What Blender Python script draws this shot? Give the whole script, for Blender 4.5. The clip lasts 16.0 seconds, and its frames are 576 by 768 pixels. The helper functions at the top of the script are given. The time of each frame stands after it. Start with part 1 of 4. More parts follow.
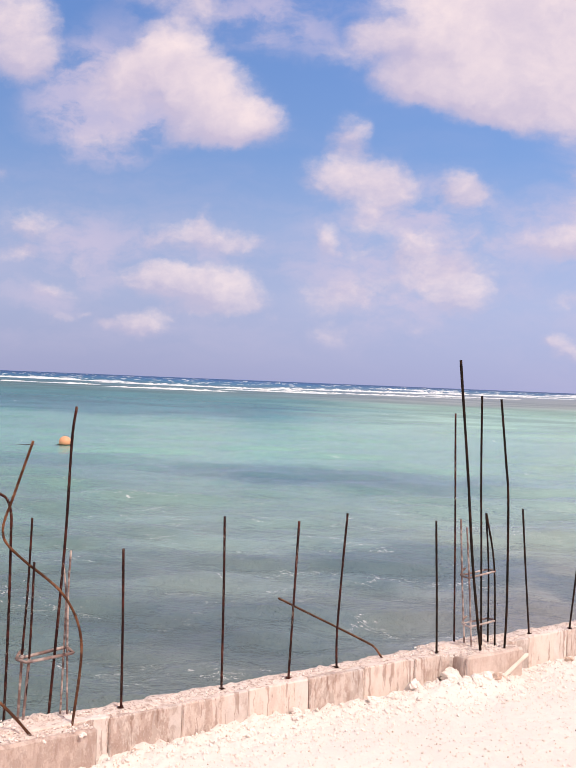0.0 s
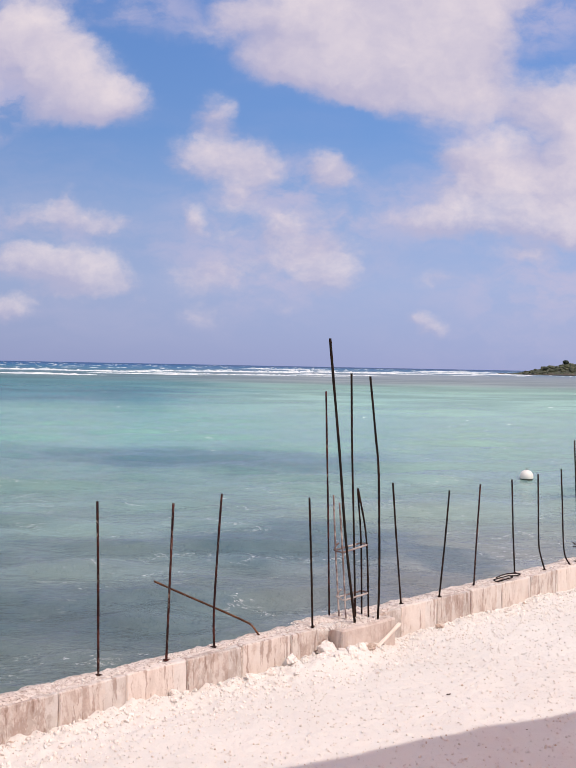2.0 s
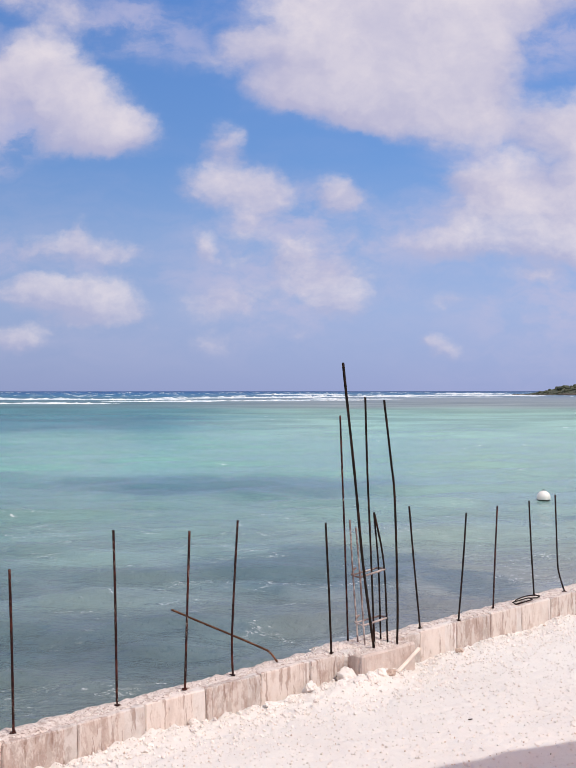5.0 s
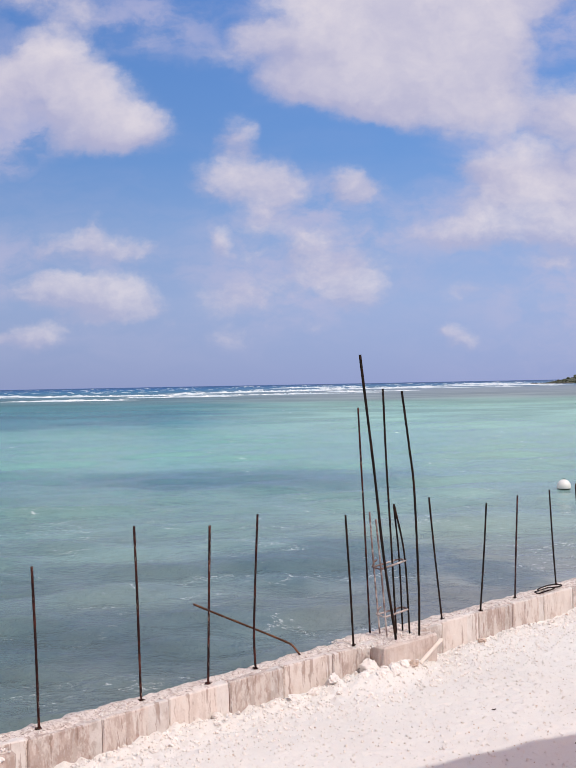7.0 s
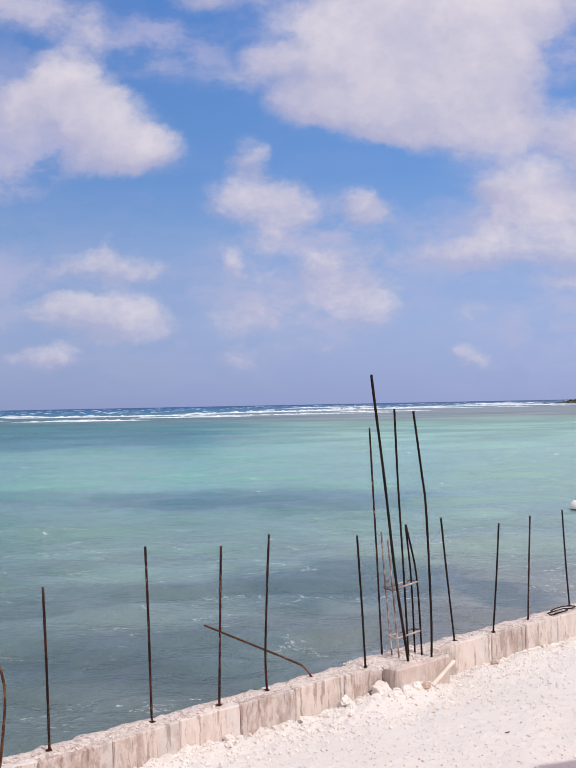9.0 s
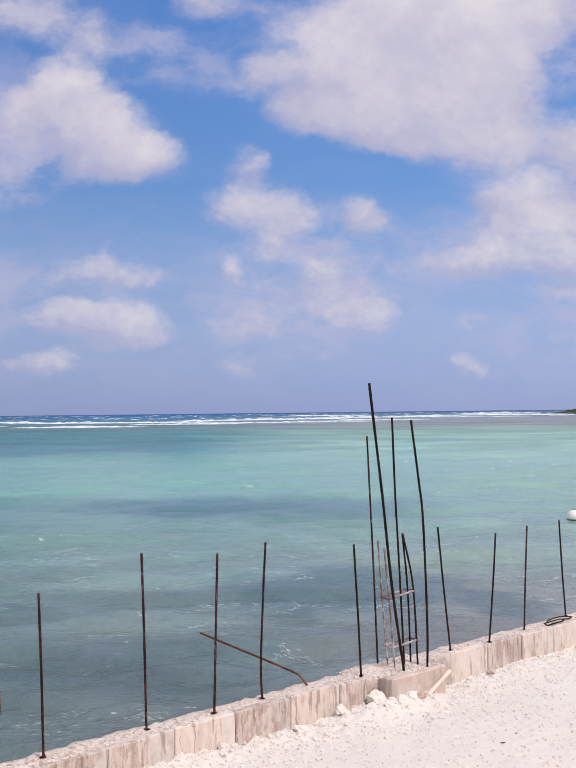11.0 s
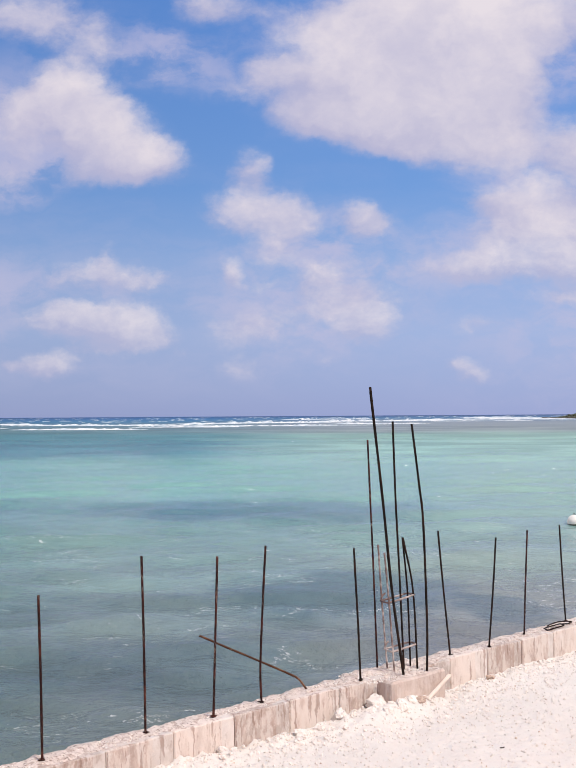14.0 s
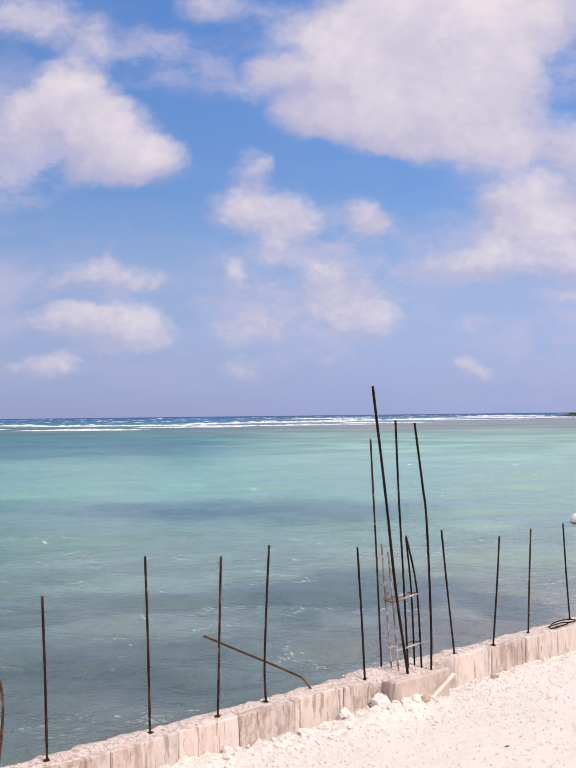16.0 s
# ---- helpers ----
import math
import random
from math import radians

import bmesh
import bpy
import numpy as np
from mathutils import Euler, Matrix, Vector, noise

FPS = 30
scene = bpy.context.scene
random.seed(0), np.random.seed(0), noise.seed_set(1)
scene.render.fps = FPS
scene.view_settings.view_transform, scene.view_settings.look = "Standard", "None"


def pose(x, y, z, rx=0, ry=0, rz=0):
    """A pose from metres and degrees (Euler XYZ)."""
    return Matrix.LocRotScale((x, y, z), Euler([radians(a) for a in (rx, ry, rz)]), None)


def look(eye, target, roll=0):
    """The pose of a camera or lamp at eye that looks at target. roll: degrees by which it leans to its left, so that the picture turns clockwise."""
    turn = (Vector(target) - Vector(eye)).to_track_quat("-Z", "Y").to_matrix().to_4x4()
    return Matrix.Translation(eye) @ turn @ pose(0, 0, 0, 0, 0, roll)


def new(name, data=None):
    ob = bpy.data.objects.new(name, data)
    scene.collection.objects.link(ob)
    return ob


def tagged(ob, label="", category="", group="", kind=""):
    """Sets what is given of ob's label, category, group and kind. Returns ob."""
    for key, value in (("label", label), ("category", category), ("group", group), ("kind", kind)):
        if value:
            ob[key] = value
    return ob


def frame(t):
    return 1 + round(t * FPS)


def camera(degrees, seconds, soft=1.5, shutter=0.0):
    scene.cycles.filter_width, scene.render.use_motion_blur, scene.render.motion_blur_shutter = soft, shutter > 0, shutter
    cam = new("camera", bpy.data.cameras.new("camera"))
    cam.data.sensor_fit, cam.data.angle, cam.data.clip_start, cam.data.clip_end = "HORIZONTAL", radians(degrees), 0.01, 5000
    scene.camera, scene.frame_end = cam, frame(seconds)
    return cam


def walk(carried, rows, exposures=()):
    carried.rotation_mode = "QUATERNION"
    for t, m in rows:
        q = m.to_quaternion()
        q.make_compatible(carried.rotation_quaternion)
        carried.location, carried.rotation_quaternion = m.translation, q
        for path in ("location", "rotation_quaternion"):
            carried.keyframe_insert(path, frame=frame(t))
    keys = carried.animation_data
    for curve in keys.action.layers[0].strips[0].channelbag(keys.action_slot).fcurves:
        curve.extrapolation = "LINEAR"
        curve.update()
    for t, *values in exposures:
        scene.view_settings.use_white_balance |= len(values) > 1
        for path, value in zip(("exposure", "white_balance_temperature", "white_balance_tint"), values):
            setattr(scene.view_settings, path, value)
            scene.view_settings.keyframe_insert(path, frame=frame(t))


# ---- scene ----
# Metres, z up; the sand is at z = 0, the top of the low wall at 0.2, the sea at -0.8.
EYE = (0.0, 0.0, 1.8)
SEA = -0.8
TOP = 0.2
cam = camera(31.83, 16.0, soft=0.95)
TURNS = [
    (0.0, 89.85, -2.34, 7.33), (0.5, 90.25, -2.35, 4.66), (1.0, 89.75, -1.88, 3.17), (1.5, 89.43, -1.13, 1.36),
    (2.0, 88.96, -1.11, 0.03), (2.5, 88.64, -0.67, -0.70), (3.0, 90.16, -0.81, -0.47), (3.5, 91.00, -0.80, -0.01),
    (4.0, 90.88, -0.64, 0.24), (6.5, 89.88, 1.06, 1.59), (7.0, 90.01, 1.09, 1.78), (7.5, 89.87, 1.15, 1.79),
    (8.0, 90.24, 0.99, 1.88), (8.5, 90.54, 1.15, 2.16), (9.0, 91.16, 1.13, 2.42), (11.5, 91.78, 0.57, 2.29),
    (12.0, 92.00, 0.56, 2.39), (12.5, 91.75, 0.45, 2.31), (13.0, 91.77, 0.35, 2.31), (13.5, 91.76, 0.45, 2.32),
    (14.0, 91.79, 0.37, 2.33), (14.5, 91.72, 0.48, 2.34), (15.0, 91.71, 0.41, 2.41), (15.5, 91.76, 0.52, 2.40),
    (16.0, 91.77, 0.67, 2.49)]
EXPOSURES = [(0.0, 0.17, 7420, 18), (0.6, 0.14, 7360, 18), (1.0, 0.03, 7100, 14.5), (1.5, -0.02, 6980, 14), (2.5, -0.03, 6800, 13), (3.5, -0.02, 6700, 12), (4.2, -0.02, 6650, 11),
             (6.5, -0.08, 6520, 10), (9.0, -0.09, 6500, 10), (11.5, -0.09, 6550, 10), (12.5, -0.07, 6550, 10), (14.0, 0.0, 6670, 10.5), (16.0, 0.03, 6790, 12)]
walk(cam, [(t, pose(*EYE, rx, ry, rz)) for t, rx, ry, rz in TURNS], EXPOSURES)


# ---- sun and sky ----
def rgb(r, g, b, k=1.0):
    """A linear colour from 0..255 display values."""
    def one(c):
        c /= 255
        return k * (c / 12.92 if c <= 0.04045 else ((c + 0.055) / 1.055) ** 2.4)
    return (one(r), one(g), one(b), 1.0)


SUN_ELEVATION = radians(52)
SUN_WAY = Vector((0.766, -0.643, 0)).normalized()
sun_data = bpy.data.lights.new("sun", "SUN")
sun_data.energy, sun_data.angle, sun_data.color = 2.85, radians(0.55), (1.0, 0.93, 0.84)
sun = new("sun", sun_data)
sun_from = SUN_WAY * math.cos(SUN_ELEVATION) + Vector((0, 0, math.sin(SUN_ELEVATION)))
sun.matrix_world = look(sun_from * 50, (0, 0, 0))


class Nodes:
    """A small hand for node trees."""

    def __init__(self, tree):
        self.tree = tree
        tree.nodes.clear()

    def add(self, kind, **ins):
        n = self.tree.nodes.new(kind)
        for key, value in ins.items():
            self.feed(n, int(key[1:]) if key[0] == "i" and key[1:].isdigit() else key.replace("_", " "), value)
        return n

    def feed(self, n, socket, value):
        if isinstance(value, bpy.types.NodeSocket):
            self.tree.links.new(value, n.inputs[socket])
        else:
            n.inputs[socket].default_value = value

    def math(self, op, a, b=0.0, c=0.0, clamp=False):
        n = self.tree.nodes.new("ShaderNodeMath")
        n.operation, n.use_clamp = op, clamp
        for i, v in enumerate((a, b, c)):
            self.feed(n, i, v)
        return n.outputs[0]

    def vmath(self, op, a, b=(0, 0, 0), out=0):
        n = self.tree.nodes.new("ShaderNodeVectorMath")
        n.operation = op
        self.feed(n, 0, a)
        self.feed(n, 1, b)
        return n.outputs[out]

    def step(self, x, lo, hi, to_lo=0.0, to_hi=1.0):
        n = self.tree.nodes.new("ShaderNodeMapRange")
        n.interpolation_type = "SMOOTHSTEP"
        for i, v in enumerate((x, lo, hi, to_lo, to_hi)):
            self.feed(n, i, v)
        return n.outputs[0]

    def noise(self, vector, scale, detail=4.0, rough=0.55, out=0):
        n = self.tree.nodes.new("ShaderNodeTexNoise")
        self.feed(n, "Vector", vector)
        self.feed(n, "Scale", scale)
        self.feed(n, "Detail", detail)
        self.feed(n, "Roughness", rough)
        return n.outputs[out]

    def mix(self, fac, a, b, blend="MIX"):
        n = self.tree.nodes.new("ShaderNodeMix")
        n.data_type, n.blend_type = "RGBA", blend
        self.feed(n, 0, fac)
        self.feed(n, 6, a)
        self.feed(n, 7, b)
        return n.outputs[2]

    def ramp(self, fac, stops):
        n = self.tree.nodes.new("ShaderNodeValToRGB")
        els = n.color_ramp.elements
        while len(els) < len(stops):
            els.new(0.5)
        for e, (p, c) in zip(els, stops):
            e.position, e.color = p, c
        self.feed(n, 0, fac)
        return n.outputs[0]

    def scale(self, vector, x, y, z):
        return self.vmath("MULTIPLY", vector, (x, y, z))

    def combine(self, x, y, z):
        n = self.tree.nodes.new("ShaderNodeCombineXYZ")
        for i, v in enumerate((x, y, z)):
            self.feed(n, i, v)
        return n.outputs[0]

    def split(self, vector):
        n = self.tree.nodes.new("ShaderNodeSeparateXYZ")
        self.feed(n, 0, vector)
        return n.outputs

    def bump(self, height, strength, distance, normal=None):
        n = self.tree.nodes.new("ShaderNodeBump")
        self.feed(n, "Height", height)
        self.feed(n, "Strength", strength)
        self.feed(n, "Distance", distance)
        if normal is not None:
            self.feed(n, "Normal", normal)
        return n.outputs[0]


# The clouds: soft round masses in the sky, each (side, height, half width, half height, weight),
# side and height as tangents from the eye to the horizon straight ahead.
HEAP = [(-0.275, 0.328, 0.029, 0.023, 0.9), (-0.248, 0.307, 0.038, 0.029, 1.05), (-0.213, 0.274, 0.04, 0.028, 1.05),
        (-0.175, 0.255, 0.03, 0.02, 0.85), (-0.223, 0.252, 0.029, 0.016, 0.6), (-0.301, 0.314, 0.024, 0.02, 0.5),
        (-0.323, 0.294, 0.029, 0.029, 0.34), (-0.34, 0.243, 0.03, 0.013, 0.5), (-0.319, 0.297, 0.032, 0.022, 0.38),
        (-0.302, 0.264, 0.019, 0.024, 0.3)]
HIGH_LEFT = [(-0.321, 0.405, 0.046, 0.023, 0.62), (-0.27, 0.408, 0.034, 0.022, 0.5), (-0.228, 0.379, 0.029, 0.019, 0.5),
             (-0.255, 0.36, 0.029, 0.015, 0.36), (-0.163, 0.35, 0.029, 0.018, 0.24), (-0.116, 0.411, 0.027, 0.015, 0.75),
             (-0.066, 0.403, 0.029, 0.014, 0.3)]
CEILING_LEFT = [(-0.052, 0.346, 0.022, 0.012, 0.5), (-0.089, 0.33, 0.03, 0.013, 0.42), (-0.013, 0.339, 0.044, 0.039, 0.8),
                (-0.013, 0.295, 0.036, 0.018, 0.75), (0.043, 0.338, 0.053, 0.053, 0.95), (0.048, 0.286, 0.044, 0.02, 0.7),
                (0.071, 0.404, 0.073, 0.034, 0.6), (-0.012, 0.389, 0.044, 0.019, 0.3)]
CEILING = [(0.105, 0.356, 0.058, 0.058, 1), (0.113, 0.294, 0.058, 0.033, 0.85), (0.167, 0.35, 0.044, 0.058, 0.95), (0.089, 0.27, 0.039, 0.013, 0.45),
           (0.149, 0.262, 0.039, 0.023, 0.55), (0.181, 0.303, 0.027, 0.039, 0.55), (0.163, 0.399, 0.087, 0.039, 0.9),
           (0.236, 0.387, 0.027, 0.024, 0.35), (0.204, 0.256, 0.034, 0.029, 0.4)]
RIGHT = [(0.198, 0.204, 0.028, 0.023, 0.9), (0.155, 0.214, 0.025, 0.012, 0.62), (0.222, 0.177, 0.039, 0.018, 0.95),
         (0.167, 0.195, 0.024, 0.018, 0.55), (0.16, 0.172, 0.024, 0.014, 0.5), (0.145, 0.148, 0.035, 0.014, 0.7), (0.198, 0.145, 0.053, 0.016, 0.85),
         (0.23, 0.113, 0.029, 0.007, 0.55), (0.094, 0.15, 0.024, 0.014, 0.22)]
RIGHT_EDGE = [(0.256, 0.268, 0.039, 0.024, 0.7), (0.278, 0.225, 0.041, 0.036, 0.85), (0.284, 0.181, 0.039, 0.029, 0.8),
              (0.279, 0.145, 0.044, 0.018, 0.9), (0.322, 0.243, 0.044, 0.053, 0.8), (0.323, 0.16, 0.039, 0.029, 0.8),
              (0.276, 0.067, 0.029, 0.005, 0.35), (0.301, 0.33, 0.019, 0.029, 0.45), (0.241, 0.118, 0.016, 0.007, 0.4)]
MIDDLE = [(-0.075, 0.249, 0.018, 0.016, 0.68), (-0.085, 0.208, 0.032, 0.018, 0.66), (-0.052, 0.207, 0.032, 0.02, 0.55),
          (-0.025, 0.196, 0.024, 0.014, 0.38), (-0.05, 0.176, 0.027, 0.018, 0.5), (-0.056, 0.154, 0.019, 0.014, 0.32),
          (0.032, 0.198, 0.017, 0.013, 0.72), (0.053, 0.191, 0.023, 0.011, 0.55)]
LOW_MIDDLE = [(-0.096, 0.143, 0.012, 0.014, 0.8), (-0.063, 0.13, 0.014, 0.006, 0.5), (-0.015, 0.134, 0.019, 0.012, 0.62),
              (0.017, 0.144, 0.044, 0.022, 0.36), (0.024, 0.116, 0.044, 0.012, 0.55), (0.035, 0.088, 0.023, 0.016, 0.85),
              (0.009, 0.102, 0.039, 0.011, 0.45), (-0.064, 0.094, 0.046, 0.016, 0.45), (-0.089, 0.078, 0.029, 0.013, 0.5),
              (-0.084, 0.047, 0.025, 0.01, 0.48)]
LOW_LEFT = [(-0.226, 0.157, 0.013, 0.013, 0.5), (-0.234, 0.142, 0.049, 0.013, 0.6), (-0.179, 0.137, 0.034, 0.011, 0.42),
            (-0.271, 0.098, 0.033, 0.014, 0.8), (-0.231, 0.096, 0.037, 0.018, 0.76), (-0.201, 0.093, 0.031, 0.018, 0.74),
            (-0.175, 0.081, 0.023, 0.012, 0.56), (-0.221, 0.068, 0.051, 0.008, 0.42), (-0.281, 0.053, 0.026, 0.01, 0.95),
            (-0.321, 0.052, 0.011, 0.005, 0.55)]
LOW_RIGHT = [(0.144, 0.087, 0.019, 0.008, 0.5), (0.124, 0.053, 0.012, 0.006, 0.6), (0.137, 0.043, 0.019, 0.009, 0.65),
             (-0.004, 0.055, 0.014, 0.004, 0.35), (-0.15, 0.06, 0.01, 0.004, 0.35)]
FAR_LEFT = [(-0.404, 0.145, 0.03, 0.017, 0.7), (-0.413, 0.116, 0.023, 0.008, 0.55), (-0.345, 0.109, 0.014, 0.009, 0.42),
            (-0.378, 0.082, 0.02, 0.007, 0.6), (-0.369, 0.057, 0.018, 0.006, 0.5), (-0.34, 0.061, 0.008, 0.003, 0.4),
            (-0.431, 0.355, 0.036, 0.041, 1), (-0.411, 0.317, 0.024, 0.018, 0.7), (-0.438, 0.203, 0.011, 0.01, 0.4)]
VEIL = [(-0.005, 0.132, 0.087, 0.058, 0.6), (-0.055, 0.074, 0.078, 0.044, 0.55), (-0.221, 0.126, 0.116, 0.039, 0.55),
        (-0.326, 0.292, 0.058, 0.058, 0.95), (-0.23, 0.375, 0.073, 0.039, 0.4), (-0.161, 0.353, 0.044, 0.029, 0.4),
        (-0.052, 0.375, 0.058, 0.039, 0.42), (0.102, 0.16, 0.068, 0.029, 0.4), (0.208, 0.202, 0.087, 0.058, 0.55),
        (-0.063, 0.192, 0.058, 0.049, 0.34)]
VEIL_HIGH = [(0.195, 0.266, 0.063, 0.049, 0.6), (-0.013, 0.305, 0.058, 0.034, 0.35), (-0.097, 0.331, 0.044, 0.019, 0.35),
             (-0.301, 0.256, 0.044, 0.034, 0.35), (0.005, 0.166, 0.049, 0.044, 0.3), (0.226, 0.378, 0.053, 0.044, 0.6)]
VEIL_EDGE = [(-0.377, 0.13, 0.082, 0.053, 0.65), (-0.336, 0.272, 0.073, 0.049, 0.75), (-0.157, 0.361, 0.058, 0.029, 0.35),
             (-0.385, 0.07, 0.053, 0.024, 0.35), (0.267, 0.344, 0.058, 0.039, 0.5), (0.266, 0.086, 0.082, 0.029, 0.3),
             (0.246, 0.076, 0.165, 0.097, 0.5)]

world = bpy.data.worlds.new("sky")
scene.world = world
world.use_nodes = True
w = Nodes(world.node_tree)
coord = w.tree.nodes.new("ShaderNodeTexCoord").outputs["Generated"]
sky = w.tree.nodes.new("ShaderNodeTexSky")
sky.sky_type, sky.sun_disc = "NISHITA", False
sky.sun_elevation = SUN_ELEVATION
sky.sun_rotation = math.atan2(SUN_WAY.x, SUN_WAY.y)
sky.altitude, sky.air_density, sky.dust_density, sky.ozone_density = 0, 1.0, 0.4, 3.0
dx, dy, dz = w.split(coord)
ahead = w.math("MAXIMUM", dy, 0.02)
side, rise = w.math("DIVIDE", dx, ahead), w.math("DIVIDE", dz, ahead)
flat = w.combine(side, rise, 0.0)
# the clouds' outlines are torn by noise of two sizes
tear = w.vmath("SUBTRACT", w.noise(flat, 16.0, 6.0, 0.6, 1), (0.5, 0.5, 0.5))
flat_torn = w.vmath("ADD", flat, w.scale(tear, 0.050, 0.036, 0.0))


def cloud_puff(u, v, a, b):
    """A soft round falloff in the sky: its strength, and the place within it."""
    m = w.tree.nodes.new("ShaderNodeMapping")
    m.vector_type = "TEXTURE"
    w.feed(m, "Vector", flat_torn)
    m.inputs["Location"].default_value = (u, v, 0)
    m.inputs["Scale"].default_value = (a, b, 1)
    g = w.tree.nodes.new("ShaderNodeTexGradient")
    g.gradient_type = "SPHERICAL"
    w.feed(g, "Vector", m.outputs[0])
    return g.outputs["Fac"], m.outputs[0]


mass, sunny, thin = 0.0, 0.0, 0.0
for bank in (HEAP, HIGH_LEFT, CEILING_LEFT, CEILING, RIGHT, RIGHT_EDGE, MIDDLE, LOW_MIDDLE, LOW_LEFT, LOW_RIGHT, FAR_LEFT):
    for u, v, a, b, weight in bank:
        soft, within = cloud_puff(u, v, 1.75 * a, 1.75 * b)
        mass = w.math("MULTIPLY_ADD", soft, 1.08 * weight, mass)
        if weight > 0.55:
            up = w.vmath("DOT_PRODUCT", within, (0.4 * weight, weight, 0), 1)
            sunny = w.math("MULTIPLY_ADD", soft, up, sunny)
for bank in (VEIL, VEIL_HIGH, VEIL_EDGE):
    for u, v, a, b, weight in bank:
        thin = w.math("MULTIPLY_ADD", cloud_puff(u, v, 1.6 * a, 1.6 * b)[0], weight, thin)
sunny = w.math("DIVIDE", sunny, w.math("MAXIMUM", mass, 0.1))
# beyond these masses unseen, denser cloud is added all round to lift the ambient light
dome = w.vmath("DIVIDE", coord, w.combine(w.math("ADD", w.math("ABSOLUTE", dz), 0.12), w.math("ADD", w.math("ABSOLUTE", dz), 0.12), 1.0))
elsewhere = w.math("MAXIMUM", w.step(w.math("ABSOLUTE", side), 0.42, 0.6), w.step(rise, 0.42, 0.55))
elsewhere = w.math("MAXIMUM", elsewhere, w.step(dy, 0.5, 0.2))
mass = w.math("ADD", mass, w.math("MULTIPLY", w.step(w.noise(dome, 1.3, 6.0), 0.34, 0.58, 0.0, 1.3), elsewhere))
fine = w.noise(w.vmath("ADD", w.scale(flat, 1.0, 1.5, 1.0), w.scale(tear, 0.02, 0.02, 0)), 75.0, 6.0, 0.6)
fluff = w.noise(w.vmath("ADD", w.scale(flat, 1.0, 1.35, 1.0), w.scale(tear, 0.04, 0.04, 0)), 24.0, 8.0, 0.58)
fluff = w.math("ADD", w.math("MULTIPLY", fluff, 0.6), w.math("MULTIPLY", fine, 0.4))
mass = w.math("MULTIPLY_ADD", w.math("SUBTRACT", fluff, 0.5), w.math("MULTIPLY", w.step(mass, 0.0, 0.3), w.step(rise, 0.10, 0.30, 1.15, 0.85)), mass)
cover = w.math("MULTIPLY_ADD", w.step(mass, 0.12, 0.74), 0.62, w.math("MULTIPLY", w.step(mass, 0.0, 1.25), 0.38))
cover = w.math("MULTIPLY", cover, w.step(rise, 0.0, 0.26, 0.60, 0.95))
# thin lavender veils join the clouds
wisps = w.noise(w.vmath("ADD", w.scale(flat, 1.0, 1.8, 1.0), w.scale(tear, 0.06, 0.06, 0)), 13.0, 7.0, 0.62)
thin = w.math("MULTIPLY", thin, w.step(wisps, 0.32, 0.66, 0.25, 1.35))
thin = w.math("MULTIPLY", w.step(thin, 0.0, 1.05), 0.68)
streaks = w.noise(w.vmath("ADD", w.scale(flat, 5.0, 16.0, 1.0), w.scale(tear, 0.6, 0.6, 0)), 1.0, 6.0, 0.6)
streaks = w.math("MULTIPLY", w.step(streaks, 0.42, 0.72, 0.0, 0.24), w.math("MULTIPLY", w.step(rise, 0.30, 0.12), w.step(rise, 0.0, 0.05)))
thin = w.math("MAXIMUM", thin, streaks)
billow = w.noise(w.vmath("ADD", flat_torn, (0.0, 0.012, 0.0)), 17.0, 7.0, 0.58)
lit = w.math("ADD", w.step(mass, 0.25, 1.5, 0.0, 0.34), w.step(billow, 0.36, 0.66, 0.0, 0.32))
lit = w.math("ADD", lit, w.step(fluff, 0.38, 0.66, -0.06, w.step(rise, 0.12, 0.24, 0.28, 0.06)))
lit = w.math("MULTIPLY_ADD", sunny, 0.95, w.math("ADD", lit, 0.09), clamp=True)
cloud = w.mix(lit, rgb(187, 186, 215, 10), rgb(234, 226, 233, 10))
# the added cloud overhead and behind is whiter and brighter, to fill the shade
cloud = w.mix(elsewhere, cloud, rgb(250, 240, 236, 10.5))
# sea haze: the clear air turns lavender towards the horizon
haze = w.ramp(dz, [(0.0, rgb(146, 161, 211, 10)), (0.08, rgb(154, 175, 221, 10)), (0.15, rgb(138, 170, 222, 10)), (0.22, rgb(110, 155, 219, 10)),
                   (0.36, rgb(90, 140, 214, 10)), (1.0, rgb(66, 118, 200, 10))])
air = w.mix(0.9, sky.outputs[0], haze)
# the air grows a little lighter towards the sun's side
side_light = w.step(side, -0.40, 0.25, 0.93, 1.07)
air = w.mix(1.0, air, w.combine(side_light, side_light, side_light), "MULTIPLY")
back = w.add("ShaderNodeBackground", Color=w.mix(cover, w.mix(thin, air, rgb(196, 193, 222, 10)), cloud), Strength=0.1)
out = w.add("ShaderNodeOutputWorld", Surface=back.outputs[0])


# ---- materials ----
def material(name):
    m = bpy.data.materials.new(name)
    m.use_nodes = True
    n = Nodes(m.node_tree)
    bsdf = n.tree.nodes.new("ShaderNodeBsdfPrincipled")
    n.add("ShaderNodeOutputMaterial", Surface=bsdf.outputs[0])
    place = n.tree.nodes.new("ShaderNodeNewGeometry").outputs["Position"]
    return m, n, bsdf, place


def local(n):
    """Object coordinates, shifted by the object's own random number so that shared meshes differ."""
    c = n.tree.nodes.new("ShaderNodeTexCoord").outputs["Object"]
    r = n.tree.nodes.new("ShaderNodeObjectInfo").outputs["Random"]
    return n.vmath("ADD", c, n.combine(n.math("MULTIPLY", r, 37.0), n.math("MULTIPLY", r, 11.0), 0.0)), r


